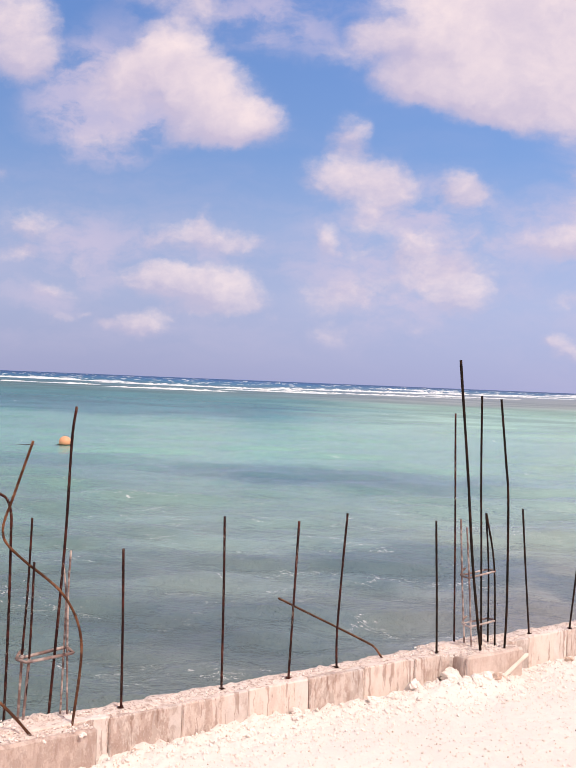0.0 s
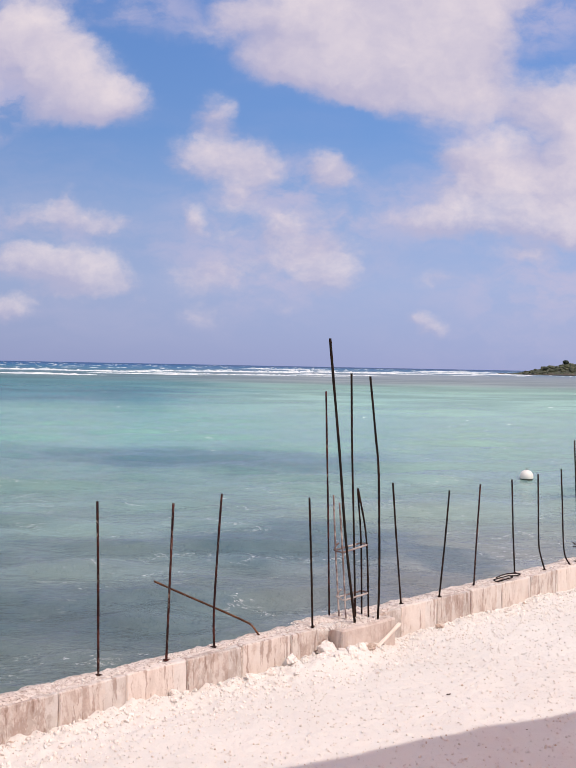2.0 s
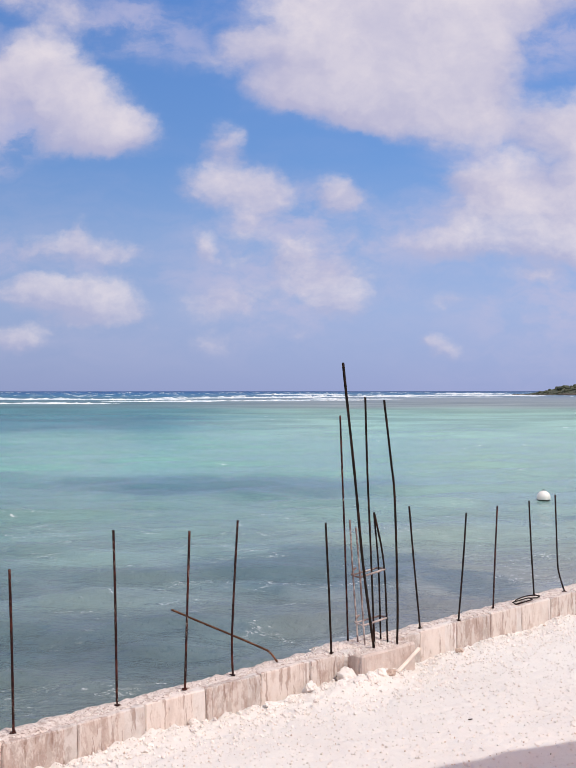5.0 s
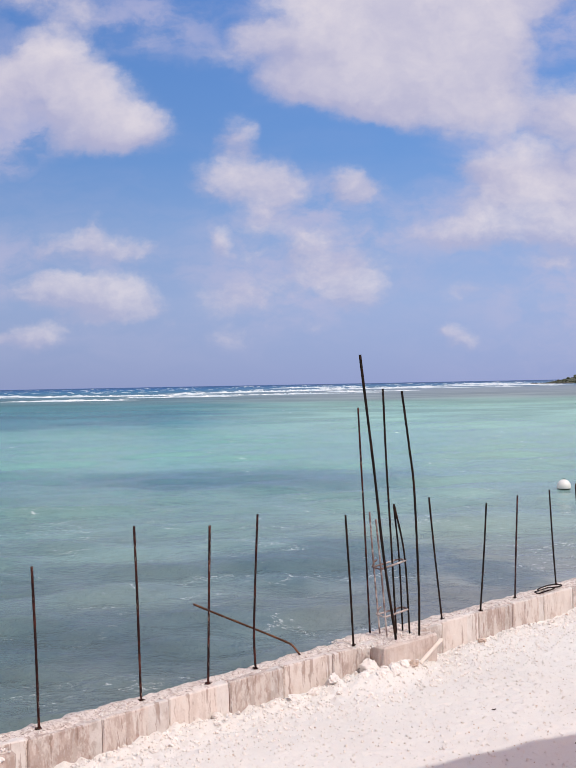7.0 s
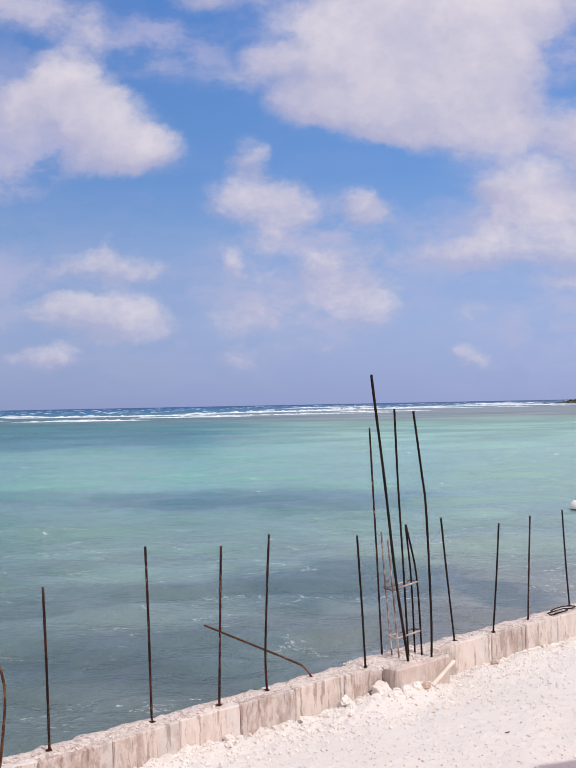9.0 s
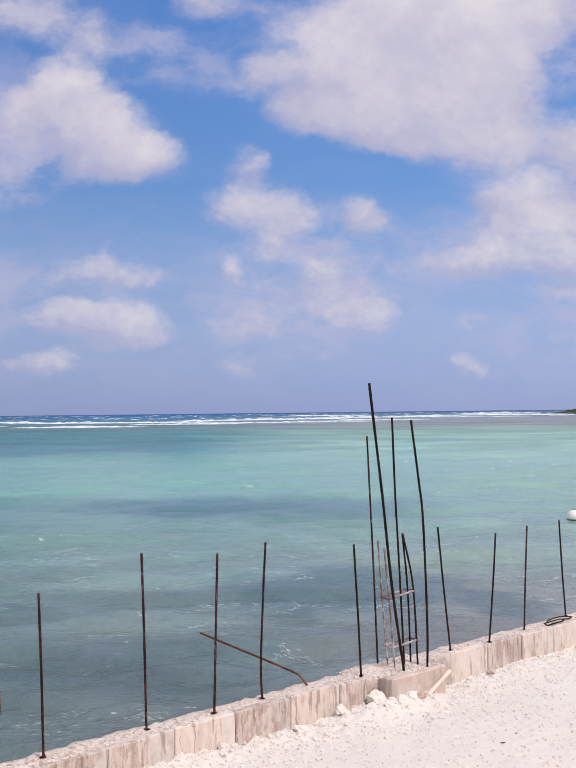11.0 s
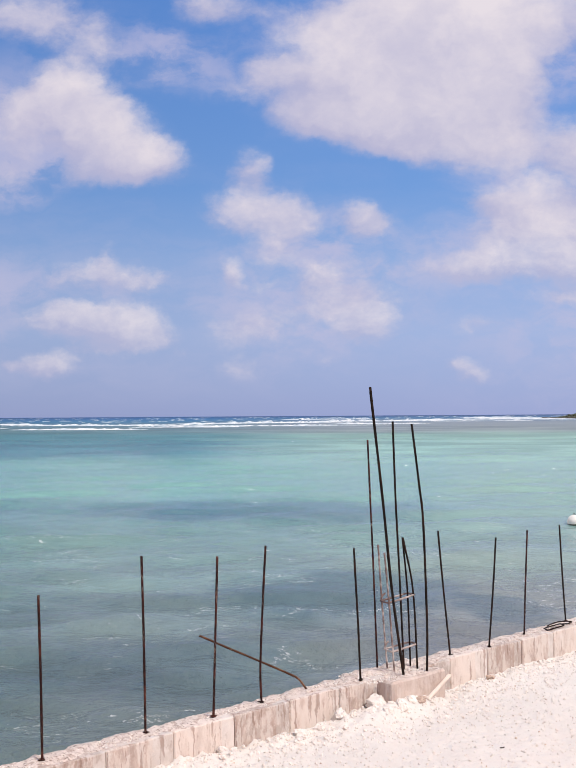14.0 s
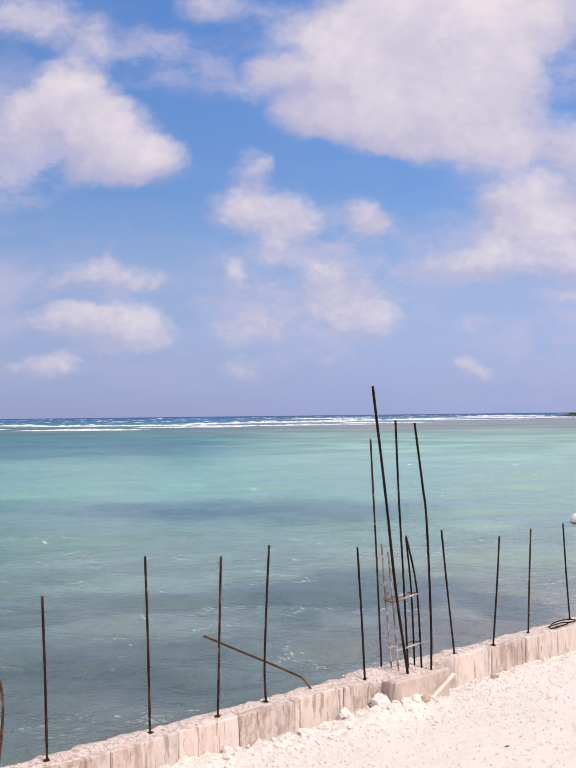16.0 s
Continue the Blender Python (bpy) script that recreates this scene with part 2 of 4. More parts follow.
def sand_material():
    m, n, bsdf, place = material("crushed_coral_sand")
    broad = n.noise(place, 0.9, 4)
    grain = n.noise(place, 55.0, 5, 0.65)
    fine = n.noise(place, 260.0, 3, 0.6)
    col = n.mix(n.step(broad, 0.35, 0.7), (0.718, 0.705, 0.690, 1), (0.682, 0.666, 0.650, 1))
    col = n.mix(n.step(grain, 0.58, 0.74, 0.0, 0.35), col, (0.58, 0.54, 0.515, 1))
    col = n.mix(n.step(fine, 0.62, 0.75, 0.0, 0.5), col, (0.45, 0.39, 0.34, 1))
    n.feed(bsdf, "Base Color", col)
    n.feed(bsdf, "Roughness", 0.95)
    n.feed(bsdf, "Specular IOR Level", 0.15)
    b = n.bump(n.noise(place, 26.0, 8, 0.70), 0.5, 0.016)
    n.feed(bsdf, "Normal", n.bump(fine, 0.4, 0.003, b))
    return m


def stone_material(name, light, dark, bump=0.5):
    m, n, bsdf, place = material(name)
    c, r = local(n)
    spot = n.noise(c, 26.0, 5, 0.6)
    col = n.mix(n.step(spot, 0.38, 0.68), light, dark)
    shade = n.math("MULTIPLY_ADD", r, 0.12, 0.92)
    col = n.mix(1.0, col, n.combine(shade, shade, shade), "MULTIPLY")
    n.feed(bsdf, "Base Color", col)
    n.feed(bsdf, "Roughness", 0.92)
    n.feed(bsdf, "Specular IOR Level", 0.2)
    n.feed(bsdf, "Normal", n.bump(n.noise(c, 70.0, 5, 0.65), bump, 0.006))
    return m


def concrete_material(name, lime=0.8, streak=2.6, smeared=0.85):
    """Cast blocks with white lime runs, brown damp patches and pitted skin."""
    m, n, bsdf, place = material(name)
    c, r = local(n)
    x, y, z = n.split(c)
    patch = n.noise(c, 5.5, 5, 0.6)
    wave = n.math("MULTIPLY_ADD", n.noise(c, 22.0, 5, 0.7), 0.035, x)
    run = n.noise(n.combine(n.math("MULTIPLY", wave, 24.0), n.math("MULTIPLY", y, 24.0), n.math("MULTIPLY", z, streak)), 1.0, 7, 0.68)
    drip = n.noise(n.combine(n.math("MULTIPLY", wave, 36.0), n.math("MULTIPLY", y, 36.0), n.math("MULTIPLY", z, 3.0)), 1.0, 5, 0.65)
    col = n.mix(n.step(patch, 0.36, 0.66), (0.59, 0.51, 0.475, 1), (0.48, 0.395, 0.365, 1))
    col = n.mix(n.step(run, 0.49, 0.54, 0.0, lime), col, (0.69, 0.655, 0.635, 1))
    scab = n.noise(n.combine(n.math("MULTIPLY", x, 13.0), n.math("MULTIPLY", y, 13.0), n.math("MULTIPLY_ADD", z, 6.5, 7.0)), 1.0, 12, 0.80)
    scab = n.math("ADD", scab, n.math("MULTIPLY_ADD", r, 0.20, -0.08))
    col = n.mix(n.step(scab, 0.475, 0.495, 0.0, lime), col, (0.67, 0.615, 0.585, 1))
    # clean mortar smeared over one end of most blocks, the whole of a few
    own = n.split(n.tree.nodes.new("ShaderNodeTexCoord").outputs["Object"])[0]
    edge = n.math("MULTIPLY_ADD", n.noise(c, 9.0, 6, 0.7), 0.05, own)
    other = n.math("FRACT", n.math("MULTIPLY", r, 7.31))
    start = n.step(other, 0.90, 0.91, n.math("MULTIPLY_ADD", other, 0.14, 0.27), 0.0)
    smear = n.step(n.math("SUBTRACT", edge, start), 0.0, 0.006, 0.0, smeared)
    col = n.mix(smear, col, n.mix(n.step(n.noise(c, 14.0, 6, 0.7), 0.4, 0.62), (0.68, 0.655, 0.645, 1), (0.60, 0.57, 0.555, 1)))
    # rust-brown stain in the upright joint
    joint = n.step(n.math("ABSOLUTE", n.math("SUBTRACT", own, 0.3975)), n.math("MULTIPLY_ADD", n.noise(c, 20.0, 4), 0.022, -0.005), 0.0, 0.0, 0.9 * smeared)
    col = n.mix(n.math("MULTIPLY", joint, n.step(other, 0.2, 0.6, 0.3, 1.0)), col, (0.24, 0.155, 0.125, 1))
    # dark runs of damp over all of it
    col = n.mix(n.step(scab, 0.43, 0.39, 0.0, 0.5), col, (0.36, 0.285, 0.255, 1))
    col = n.mix(n.step(run, 0.46, 0.40, 0.0, 0.25), col, (0.42, 0.345, 0.315, 1))
    col = n.mix(n.step(drip, 0.57, 0.62, 0.0, 0.2 + 0.5 * smeared), col, (0.27, 0.185, 0.155, 1))
    white = n.step(n.noise(c, 75.0, 4, 0.7), 0.62, 0.70, 0.0, 0.7)
    col = n.mix(white, col, (0.78, 0.72, 0.66, 1))
    k = n.math("MULTIPLY_ADD", r, 0.22, 0.86)
    col = n.mix(1.0, col, n.combine(k, k, k), "MULTIPLY")
    n.feed(bsdf, "Base Color", col)
    n.feed(bsdf, "Roughness", 0.9)
    n.feed(bsdf, "Specular IOR Level", 0.2)
    b = n.bump(n.noise(c, 24.0, 6, 0.6), 0.45, 0.01)
    n.feed(bsdf, "Normal", n.bump(n.noise(c, 150.0, 3, 0.6), 0.35, 0.002, b))
    return m


def rubble_top_material():
    """The broken, gritty top of the wall: mortar, coral crumbs and dark specks."""
    m, n, bsdf, place = material("broken_mortar")
    a, b = n.noise(place, 30.0, 5, 0.65), n.noise(place, 90.0, 4, 0.65)
    col = n.mix(n.step(a, 0.44, 0.64), (0.67, 0.605, 0.575, 1), (0.44, 0.36, 0.325, 1))
    col = n.mix(n.step(b, 0.56, 0.63, 0.0, 0.9), col, (0.13, 0.085, 0.07, 1))
    col = n.mix(n.step(n.noise(place, 48.0, 3), 0.60, 0.68, 0.0, 0.8), col, (0.74, 0.68, 0.62, 1))
    n.feed(bsdf, "Base Color", col)
    n.feed(bsdf, "Roughness", 0.95)
    n.feed(bsdf, "Normal", n.bump(b, 0.6, 0.006))
    return m


def rust_material(name, base, flake, lime):
    m, n, bsdf, place = material(name)
    x, y, z = n.split(place)
    along = n.combine(n.math("MULTIPLY", x, 6.0), n.math("MULTIPLY", y, 6.0), n.math("MULTIPLY", z, 14.0))
    spots = n.noise(along, 1.0, 4, 0.65)
    fine = n.noise(place, 160.0, 4, 0.65)
    col = n.mix(n.step(spots, 0.45, 0.66), base, flake)
    col = n.mix(n.step(fine, 0.60, 0.72, 0.0, 0.6), col, (0.02, 0.012, 0.01, 1))
    low = n.step(n.noise(n.scale(place, 150.0, 150.0, 60.0), 1.0, 5, 0.7), 0.57, 0.65, 0.0, 0.75)
    low = n.math("MULTIPLY", low, n.step(n.noise(n.scale(place, 4.0, 4.0, 6.0), 1.0, 3), 0.42, 0.62))
    col = n.mix(n.math("MULTIPLY", low, lime), col, (0.55, 0.46, 0.40, 1))
    n.feed(bsdf, "Base Color", col)
    n.feed(bsdf, "Roughness", 0.85)
    n.feed(bsdf, "Metallic", 0.0)
    n.feed(bsdf, "Specular IOR Level", 0.12)
    ribs = n.math("SINE", n.math("MULTIPLY", z, 620.0))
    n.feed(bsdf, "Normal", n.bump(n.math("MULTIPLY_ADD", ribs, 0.25, fine), 0.5, 0.002))
    return m


def plain_material(name, colour, rough=0.6, vary=0.12, scale=20.0, spec=0.4):
    m, n, bsdf, place = material(name)
    c, r = local(n)
    s = n.noise(c, scale, 5, 0.6)
    k = n.math("MULTIPLY_ADD", s, 2 * vary, 1.0 - vary)
    n.feed(bsdf, "Base Color", n.mix(1.0, colour, n.combine(k, k, k), "MULTIPLY"))
    n.feed(bsdf, "Roughness", rough)
    n.feed(bsdf, "Specular IOR Level", spec)
    n.feed(bsdf, "Normal", n.bump(n.noise(c, scale * 5, 4), 0.3, 0.003))
    return m


def leaf_material(name, dark, light, dry):
    m, n, bsdf, place = material(name)
    c = n.noise(place, 0.35, 5, 0.6)
    col = n.mix(n.step(c, 0.35, 0.65), dark, light)
    col = n.mix(n.step(n.noise(place, 0.9, 4), 0.56, 0.7, 0.0, 0.7), col, dry)
    n.feed(bsdf, "Base Color", col)
    n.feed(bsdf, "Roughness", 0.8)
    n.feed(bsdf, "Specular IOR Level", 0.15)
    n.feed(bsdf, "Normal", n.bump(n.noise(place, 2.2, 5, 0.7), 0.9, 0.6))
    return m


WATER_GAIN = 0.91
# beds of weed under the water: place, half widths and density
WEED_BEDS = [(-2.0, 27.6, 6.4, 4.2, 0.95), (0.3, 14.6, 2.6, 2.7, 0.95), (2.4, 13.6, 0.9, 0.9, 0.8), (7.2, 21.0, 2.4, 1.3, 1.0), (-1.9, 10.4, 2.2, 1.5, 0.6),
             (-9.5, 29.0, 6.0, 3.0, 0.35), (-3.2, 13.5, 2.6, 1.3, 0.25), (-14.0, 46.0, 9.0, 5.0, 0.3)]


def water_material():
    """A shallow lagoon: sand, weed and reef show through as bands across it, deep blue past the reef."""
    m, n, bsdf, place = material("lagoon_water")
    x, y, z = n.split(place)
    far = n.math("MAXIMUM", y, 2.0)
    # patches of weed and sand, drawn out along the shore
    patch = n.noise(n.combine(n.math("MULTIPLY", x, 0.055), n.math("MULTIPLY", y, 0.085), 0.0), 1.0, 4, 0.55)
    wisp = n.noise(n.combine(n.math("MULTIPLY", x, 0.22), n.math("MULTIPLY", y, 0.30), 3.0), 1.0, 4, 0.6)
    bent = n.math("MULTIPLY", far, n.math("ADD", n.math("MULTIPLY_ADD", patch, 0.36, 0.775), n.math("MULTIPLY", wisp, 0.09)))
    near = n.math("DIVIDE", 6.7, bent)
    left = n.ramp(near, [
        (0.000, rgb(20, 66, 118)), (0.006, rgb(28, 90, 148)), (0.012, rgb(40, 108, 150)), (0.022, rgb(84, 120, 138)),
        (0.036, rgb(102, 130, 140)), (0.050, rgb(70, 130, 139)), (0.075, rgb(56, 121, 132)), (0.090, rgb(62, 128, 137)),
        (0.098, rgb(68, 132, 139)), (0.112, rgb(112, 169, 159)), (0.150, rgb(127, 182, 169)), (0.205, rgb(125, 178, 168)), (0.225, rgb(116, 165, 160)),
        (0.250, rgb(108, 152, 153)), (0.310, rgb(119, 157, 153)), (0.390, rgb(126, 157, 157)), (0.480, rgb(125, 149, 152)),
        (0.570, rgb(119, 139, 143)), (0.680, rgb(113, 131, 135)), (0.900, rgb(112, 126, 128))])
    right = n.ramp(near, [
        (0.000, rgb(20, 52, 112)), (0.008, rgb(64, 112, 152)), (0.020, rgb(132, 144, 156)), (0.041, rgb(140, 153, 158)),
        (0.050, rgb(137, 176, 165)), (0.105, rgb(147, 194, 176)), (0.160, rgb(139, 183, 168)), (0.220, rgb(134, 175, 168)),
        (0.270, rgb(132, 169, 168)), (0.320, rgb(137, 168, 167)), (0.380, rgb(144, 165, 162)), (0.430, rgb(144, 157, 157)),
        (0.480, rgb(143, 151, 154)), (0.600, rgb(137, 142, 148)), (0.800, rgb(125, 128, 133))])
    swing = n.math("DIVIDE", x, far)
    wander = n.math("MULTIPLY_ADD", patch, 0.2, -0.1)
    outer = n.step(n.math("ADD", swing, wander), -0.20, 0.06)
    inner = n.step(n.math("ADD", swing, wander), -0.08, 0.16)
    aside = n.mix(n.step(y, 40.0, 65.0), n.combine(inner, inner, inner), n.combine(outer, outer, outer))
    col = n.mix(1.0, n.mix(aside, left, right), (WATER_GAIN * 0.99, WATER_GAIN, WATER_GAIN * 0.98, 1), "MULTIPLY")
    # the water's colour darkens towards the left, red most of all
    k = n.step(swing, -0.40, -0.20, 0.83, 1.0)
    col = n.mix(1.0, col, n.combine(n.math("MULTIPLY", k, k), k, k), "MULTIPLY")
    # beds of weed on the bottom, ragged at the edge
    rag = n.noise(n.combine(n.math("MULTIPLY", x, 0.55), n.math("MULTIPLY", y, 0.5), 6.0), 1.0, 6, 0.65, 1)
    bent_place = n.vmath("ADD", place, n.scale(n.vmath("SUBTRACT", rag, (0.5, 0.5, 0.5)), 3.2, 3.0, 0.0))
    weed = 0.0
    for wx, wy, wide_x, wide_y, dense in WEED_BEDS:
        bed = n.tree.nodes.new("ShaderNodeMapping")
        bed.vector_type = "TEXTURE"
        n.feed(bed, "Vector", bent_place)
        bed.inputs["Location"].default_value = (wx, wy, SEA)
        bed.inputs["Scale"].default_value = (wide_x, wide_y, 1)
        g = n.tree.nodes.new("ShaderNodeTexGradient")
        g.gradient_type = "SPHERICAL"
        n.feed(g, "Vector", bed.outputs[0])
        weed = n.math("MULTIPLY_ADD", n.step(g.outputs["Fac"], 0.05, 0.55), dense, weed)
    col = n.mix(n.math("MINIMUM", weed, 1.0), col, n.mix(1.0, col, (0.49, 0.61, 0.71, 1), "MULTIPLY"))
    # dark streaks over the outer reef flat
    deep_log = n.math("LOGARITHM", far, 2.718)
    streak = n.noise(n.combine(n.math("MULTIPLY", swing, 9.0), n.math("MULTIPLY", deep_log, 9.0), 2.0), 1.0, 5, 0.55)
    k = n.math("MULTIPLY_ADD", n.step(streak, 0.36, 0.66, -0.26, 0.13), n.math("MULTIPLY", n.step(y, 40.0, 80.0, 0.25, 1.0), n.step(y, 320.0, 200.0)), 1.0)
    col = n.mix(1.0, col, n.combine(k, n.math("POWER", k, 0.88), n.math("POWER", k, 0.86)), "MULTIPLY")
    # weed shadows and light sand a few metres wide
    mottle = n.noise(n.combine(n.math("MULTIPLY", x, 0.35), n.math("MULTIPLY", y, 0.55), 9.0), 1.0, 5, 0.6)
    k = n.math("MULTIPLY_ADD", n.step(mottle, 0.36, 0.66, -0.20, 0.09), n.step(y, 30.0, 13.0, 0.15, 1.0), 1.0)
    col = n.mix(1.0, col, n.combine(k, k, k), "MULTIPLY")
    # white foam scratches torn by the wind, longer with distance
    deep = n.math("MULTIPLY", n.math("LOGARITHM", far, 2.718), 32.0)
    wide = n.math("MULTIPLY", x, n.math("POWER", n.math("DIVIDE", far, 25.0), -0.45))
    gate = n.noise(n.combine(n.math("MULTIPLY", wide, 0.33), n.math("MULTIPLY", deep, 0.07), 5.0), 1.0, 3, 0.5)
    crumb = n.noise(n.combine(n.math("MULTIPLY_ADD", deep, 0.25, n.math("MULTIPLY", wide, 1.7)), deep, 1.0), 1.0, 6, 0.72)
    foam = n.math("MULTIPLY", n.step(gate, 0.44, 0.60), n.step(crumb, 0.615, 0.70))
    # thin torn threads of foam near the shore
    drawn = n.vmath("ADD", n.scale(place, 1.5, 2.1, 1.0), n.scale(rag, 1.4, 1.4, 0.0))
    thread = n.math("ABSOLUTE", n.math("SUBTRACT", n.noise(drawn, 1.0, 7, 0.68), 0.5))
    lace = n.noise(n.scale(place, 14.0, 18.0, 1.0), 1.0, 4, 0.7)
    here = n.noise(n.scale(place, 0.75, 1.0, 1.0), 1.0, 4, 0.6)
    fleck = n.math("MULTIPLY", n.step(thread, 0.016, 0.004), n.math("MULTIPLY", n.step(lace, 0.46, 0.60), n.step(here, 0.53, 0.63)))
    dots = n.math("MULTIPLY", n.step(n.noise(n.scale(place, 17.0, 11.0, 1.0), 1.0, 6, 0.75), 0.635, 0.69), n.step(here, 0.50, 0.62))
    fleck = n.math("MULTIPLY", n.math("MAXIMUM", fleck, n.math("MULTIPLY", dots, 0.8)), n.step(y, 34.0, 14.0))
    foam = n.math("MAXIMUM", n.math("MULTIPLY", foam, n.step(y, 9.0, 26.0, 0.25, 0.85)), fleck)
    foam = n.math("MULTIPLY", foam, 0.66)
    n.feed(bsdf, "Base Color", n.mix(foam, col, (0.80, 0.82, 0.84, 1)))
    n.feed(bsdf, "Roughness", n.math("MAXIMUM", n.math("MULTIPLY", foam, 0.8), n.step(y, 10.0, 200.0, 0.12, 0.4)))
    n.feed(bsdf, "IOR", 1.33)
    n.feed(bsdf, "Specular IOR Level", n.step(y, 9.0, 90.0, 0.42, 0.05))
    chop = n.noise(n.scale(place, 2.3, 2.7, 1.0), 1.0, 6, 0.66)
    ripple = n.noise(n.scale(place, 11.0, 13.0, 1.0), 1.0, 4, 0.62)
    calm = n.step(y, 9.0, 30.0, 1.0, 0.35)
    b = n.bump(chop, calm, 0.13)
    n.feed(bsdf, "Normal", n.bump(ripple, n.math("MULTIPLY", calm, 0.9), 0.03, b))
    return m


def foam_material():
    m, n, bsdf, place = material("surf_foam")
    a = n.noise(n.scale(place, 0.35, 0.12, 0.8), 1.0, 5, 0.65)
    n.feed(bsdf, "Base Color", n.mix(n.step(a, 0.38, 0.62), (0.46, 0.55, 0.62, 1), (0.80, 0.82, 0.84, 1)))
    n.feed(bsdf, "Roughness", 0.9)
    n.feed(bsdf, "Normal", n.bump(a, 0.6, 0.4))
    return m


SAND = sand_material()
CORAL = stone_material("white_coral_rubble", (0.88, 0.85, 0.83, 1), (0.82, 0.785, 0.76, 1), 0.5)
CORAL_GRAVEL = stone_material("white_coral_gravel", (0.77, 0.75, 0.735, 1), (0.69, 0.665, 0.645, 1), 0.6)
TAN_STONE = stone_material("tan_stone", (0.64, 0.53, 0.46, 1), (0.48, 0.37, 0.31, 1), 0.6)
GREY_GRIT = stone_material("grey_grit", (0.62, 0.53, 0.46, 1), (0.45, 0.37, 0.31, 1), 0.4)
CONCRETE = concrete_material("stained_concrete", 0.8, 5.0)
CAST = concrete_material("board_cast_concrete", 0.3, 7.0, 0.0)
MORTAR = rubble_top_material()
RUST = rust_material("rusty_steel", (0.022, 0.010, 0.010, 1), (0.070, 0.024, 0.019, 1), 0.9)
RUST_PALE = rust_material("lime_splashed_steel", (0.17, 0.125, 0.12, 1), (0.48, 0.43, 0.42, 1), 0.9)
RUST_DARK = rust_material("dark_steel", (0.012, 0.009, 0.008, 1), (0.03, 0.016, 0.012, 1), 0.08)
RUST_ORANGE = rust_material("orange_rusty_steel", (0.07, 0.032, 0.020, 1), (0.20, 0.095, 0.055, 1), 0.8)
PLANK = plain_material("sun_bleached_wood", (0.72, 0.655, 0.60, 1), 0.85, 0.2, 14.0, 0.2)
DARK_WOOD = plain_material("wet_dark_wood", (0.05, 0.035, 0.03, 1), 0.7, 0.3, 14.0)
BUOY_WHITE = plain_material("weathered_white_plastic", (0.78, 0.76, 0.74, 1), 0.45, 0.08, 6.0)
BUOY_ORANGE = plain_material("faded_orange_plastic", (0.74, 0.36, 0.21, 1), 0.45, 0.15, 6.0)
DARK_PLASTIC = plain_material("dark_plastic", (0.05, 0.055, 0.045, 1), 0.7, 0.3, 12.0)
ROPE = plain_material("wet_dark_rope", (0.05, 0.055, 0.055, 1), 0.8, 0.2, 30.0)
WATER = water_material()
FOAM = foam_material()
SHORE_ROCK = stone_material("dark_shore_rock", (0.13, 0.115, 0.10, 1), (0.06, 0.052, 0.047, 1), 0.8)
# the scrub's dull, greyed colours have the sea haze mixed in
SHRUB = leaf_material("salt_scrub", (0.050, 0.060, 0.048, 1), (0.110, 0.125, 0.080, 1), (0.21, 0.18, 0.145, 1))
CROWN = leaf_material("dark_tree_leaves", (0.034, 0.046, 0.040, 1), (0.060, 0.074, 0.056, 1), (0.09, 0.09, 0.075, 1))
BARK = plain_material("grey_bark", (0.14, 0.11, 0.09, 1), 0.9, 0.2, 2.0, 0.1)


def shade_cloth_material():
    m, n, bsdf, place = material("warm_shade_cloth")
    k = n.noise(place, 3.0, 4)
    # orange and see-through to warm the shade that this added sheet casts
    col = n.mix(k, (0.80, 0.31, 0.18, 1), (0.80, 0.35, 0.22, 1))
    n.feed(bsdf, "Base Color", col)
    n.feed(bsdf, "Roughness", 0.9)
    glow = n.add("ShaderNodeBsdfTranslucent", Color=col)
    both = n.add("ShaderNodeMixShader", Fac=0.8, i1=bsdf.outputs[0], i2=glow.outputs[0])
    n.feed(n.tree.nodes["Material Output"], "Surface", both.outputs[0])
    return m


SHADE_CLOTH = shade_cloth_material()


# ---- mesh helpers ----
def link_mesh(name, me, mat, parent=None, label=""):
    if mat and not me.materials:
        me.materials.append(mat)
    ob = new(name, me)
    ob.parent = parent
    if label:
        tagged(ob, label)
    return ob


def part(name, bm, mat, parent=None, label="", smooth=True):
    me = bpy.data.meshes.new(name)
    bm.normal_update()
    bm.to_mesh(me)
    bm.free()
    if smooth:
        me.polygons.foreach_set("use_smooth", [True] * len(me.polygons))
    return link_mesh(name, me, mat, parent, label)


def part_data(name, verts, faces, mat, parent=None, label="", smooth=True):
    me = bpy.data.meshes.new(name)
    me.from_pydata(verts, [], faces)
    if smooth:
        me.polygons.foreach_set("use_smooth", [True] * len(me.polygons))
    me.update()
    return link_mesh(name, me, mat, parent, label)


def grid_sheet(name, px, py, pz, mat, parent=None):
    """A sheet from three arrays of one shape."""
    r, c = px.shape
    verts = np.stack([px, py, pz], -1).reshape(-1, 3)
    i = np.arange(r * c).reshape(r, c)
    faces = np.stack([i[:-1, :-1], i[:-1, 1:], i[1:, 1:], i[1:, :-1]], -1).reshape(-1, 4)
    me = bpy.data.meshes.new(name)
    me.vertices.add(len(verts))
    me.vertices.foreach_set("co", verts.astype(np.float32).ravel())
    me.loops.add(faces.size)
    me.loops.foreach_set("vertex_index", faces.astype(np.int32).ravel())
    me.polygons.add(len(faces))
    me.polygons.foreach_set("loop_start", np.arange(0, faces.size, 4, dtype=np.int32))
    me.polygons.foreach_set("use_smooth", np.ones(len(faces), dtype=bool))
    me.update(calc_edges=True)
    return link_mesh(name, me, mat, parent)


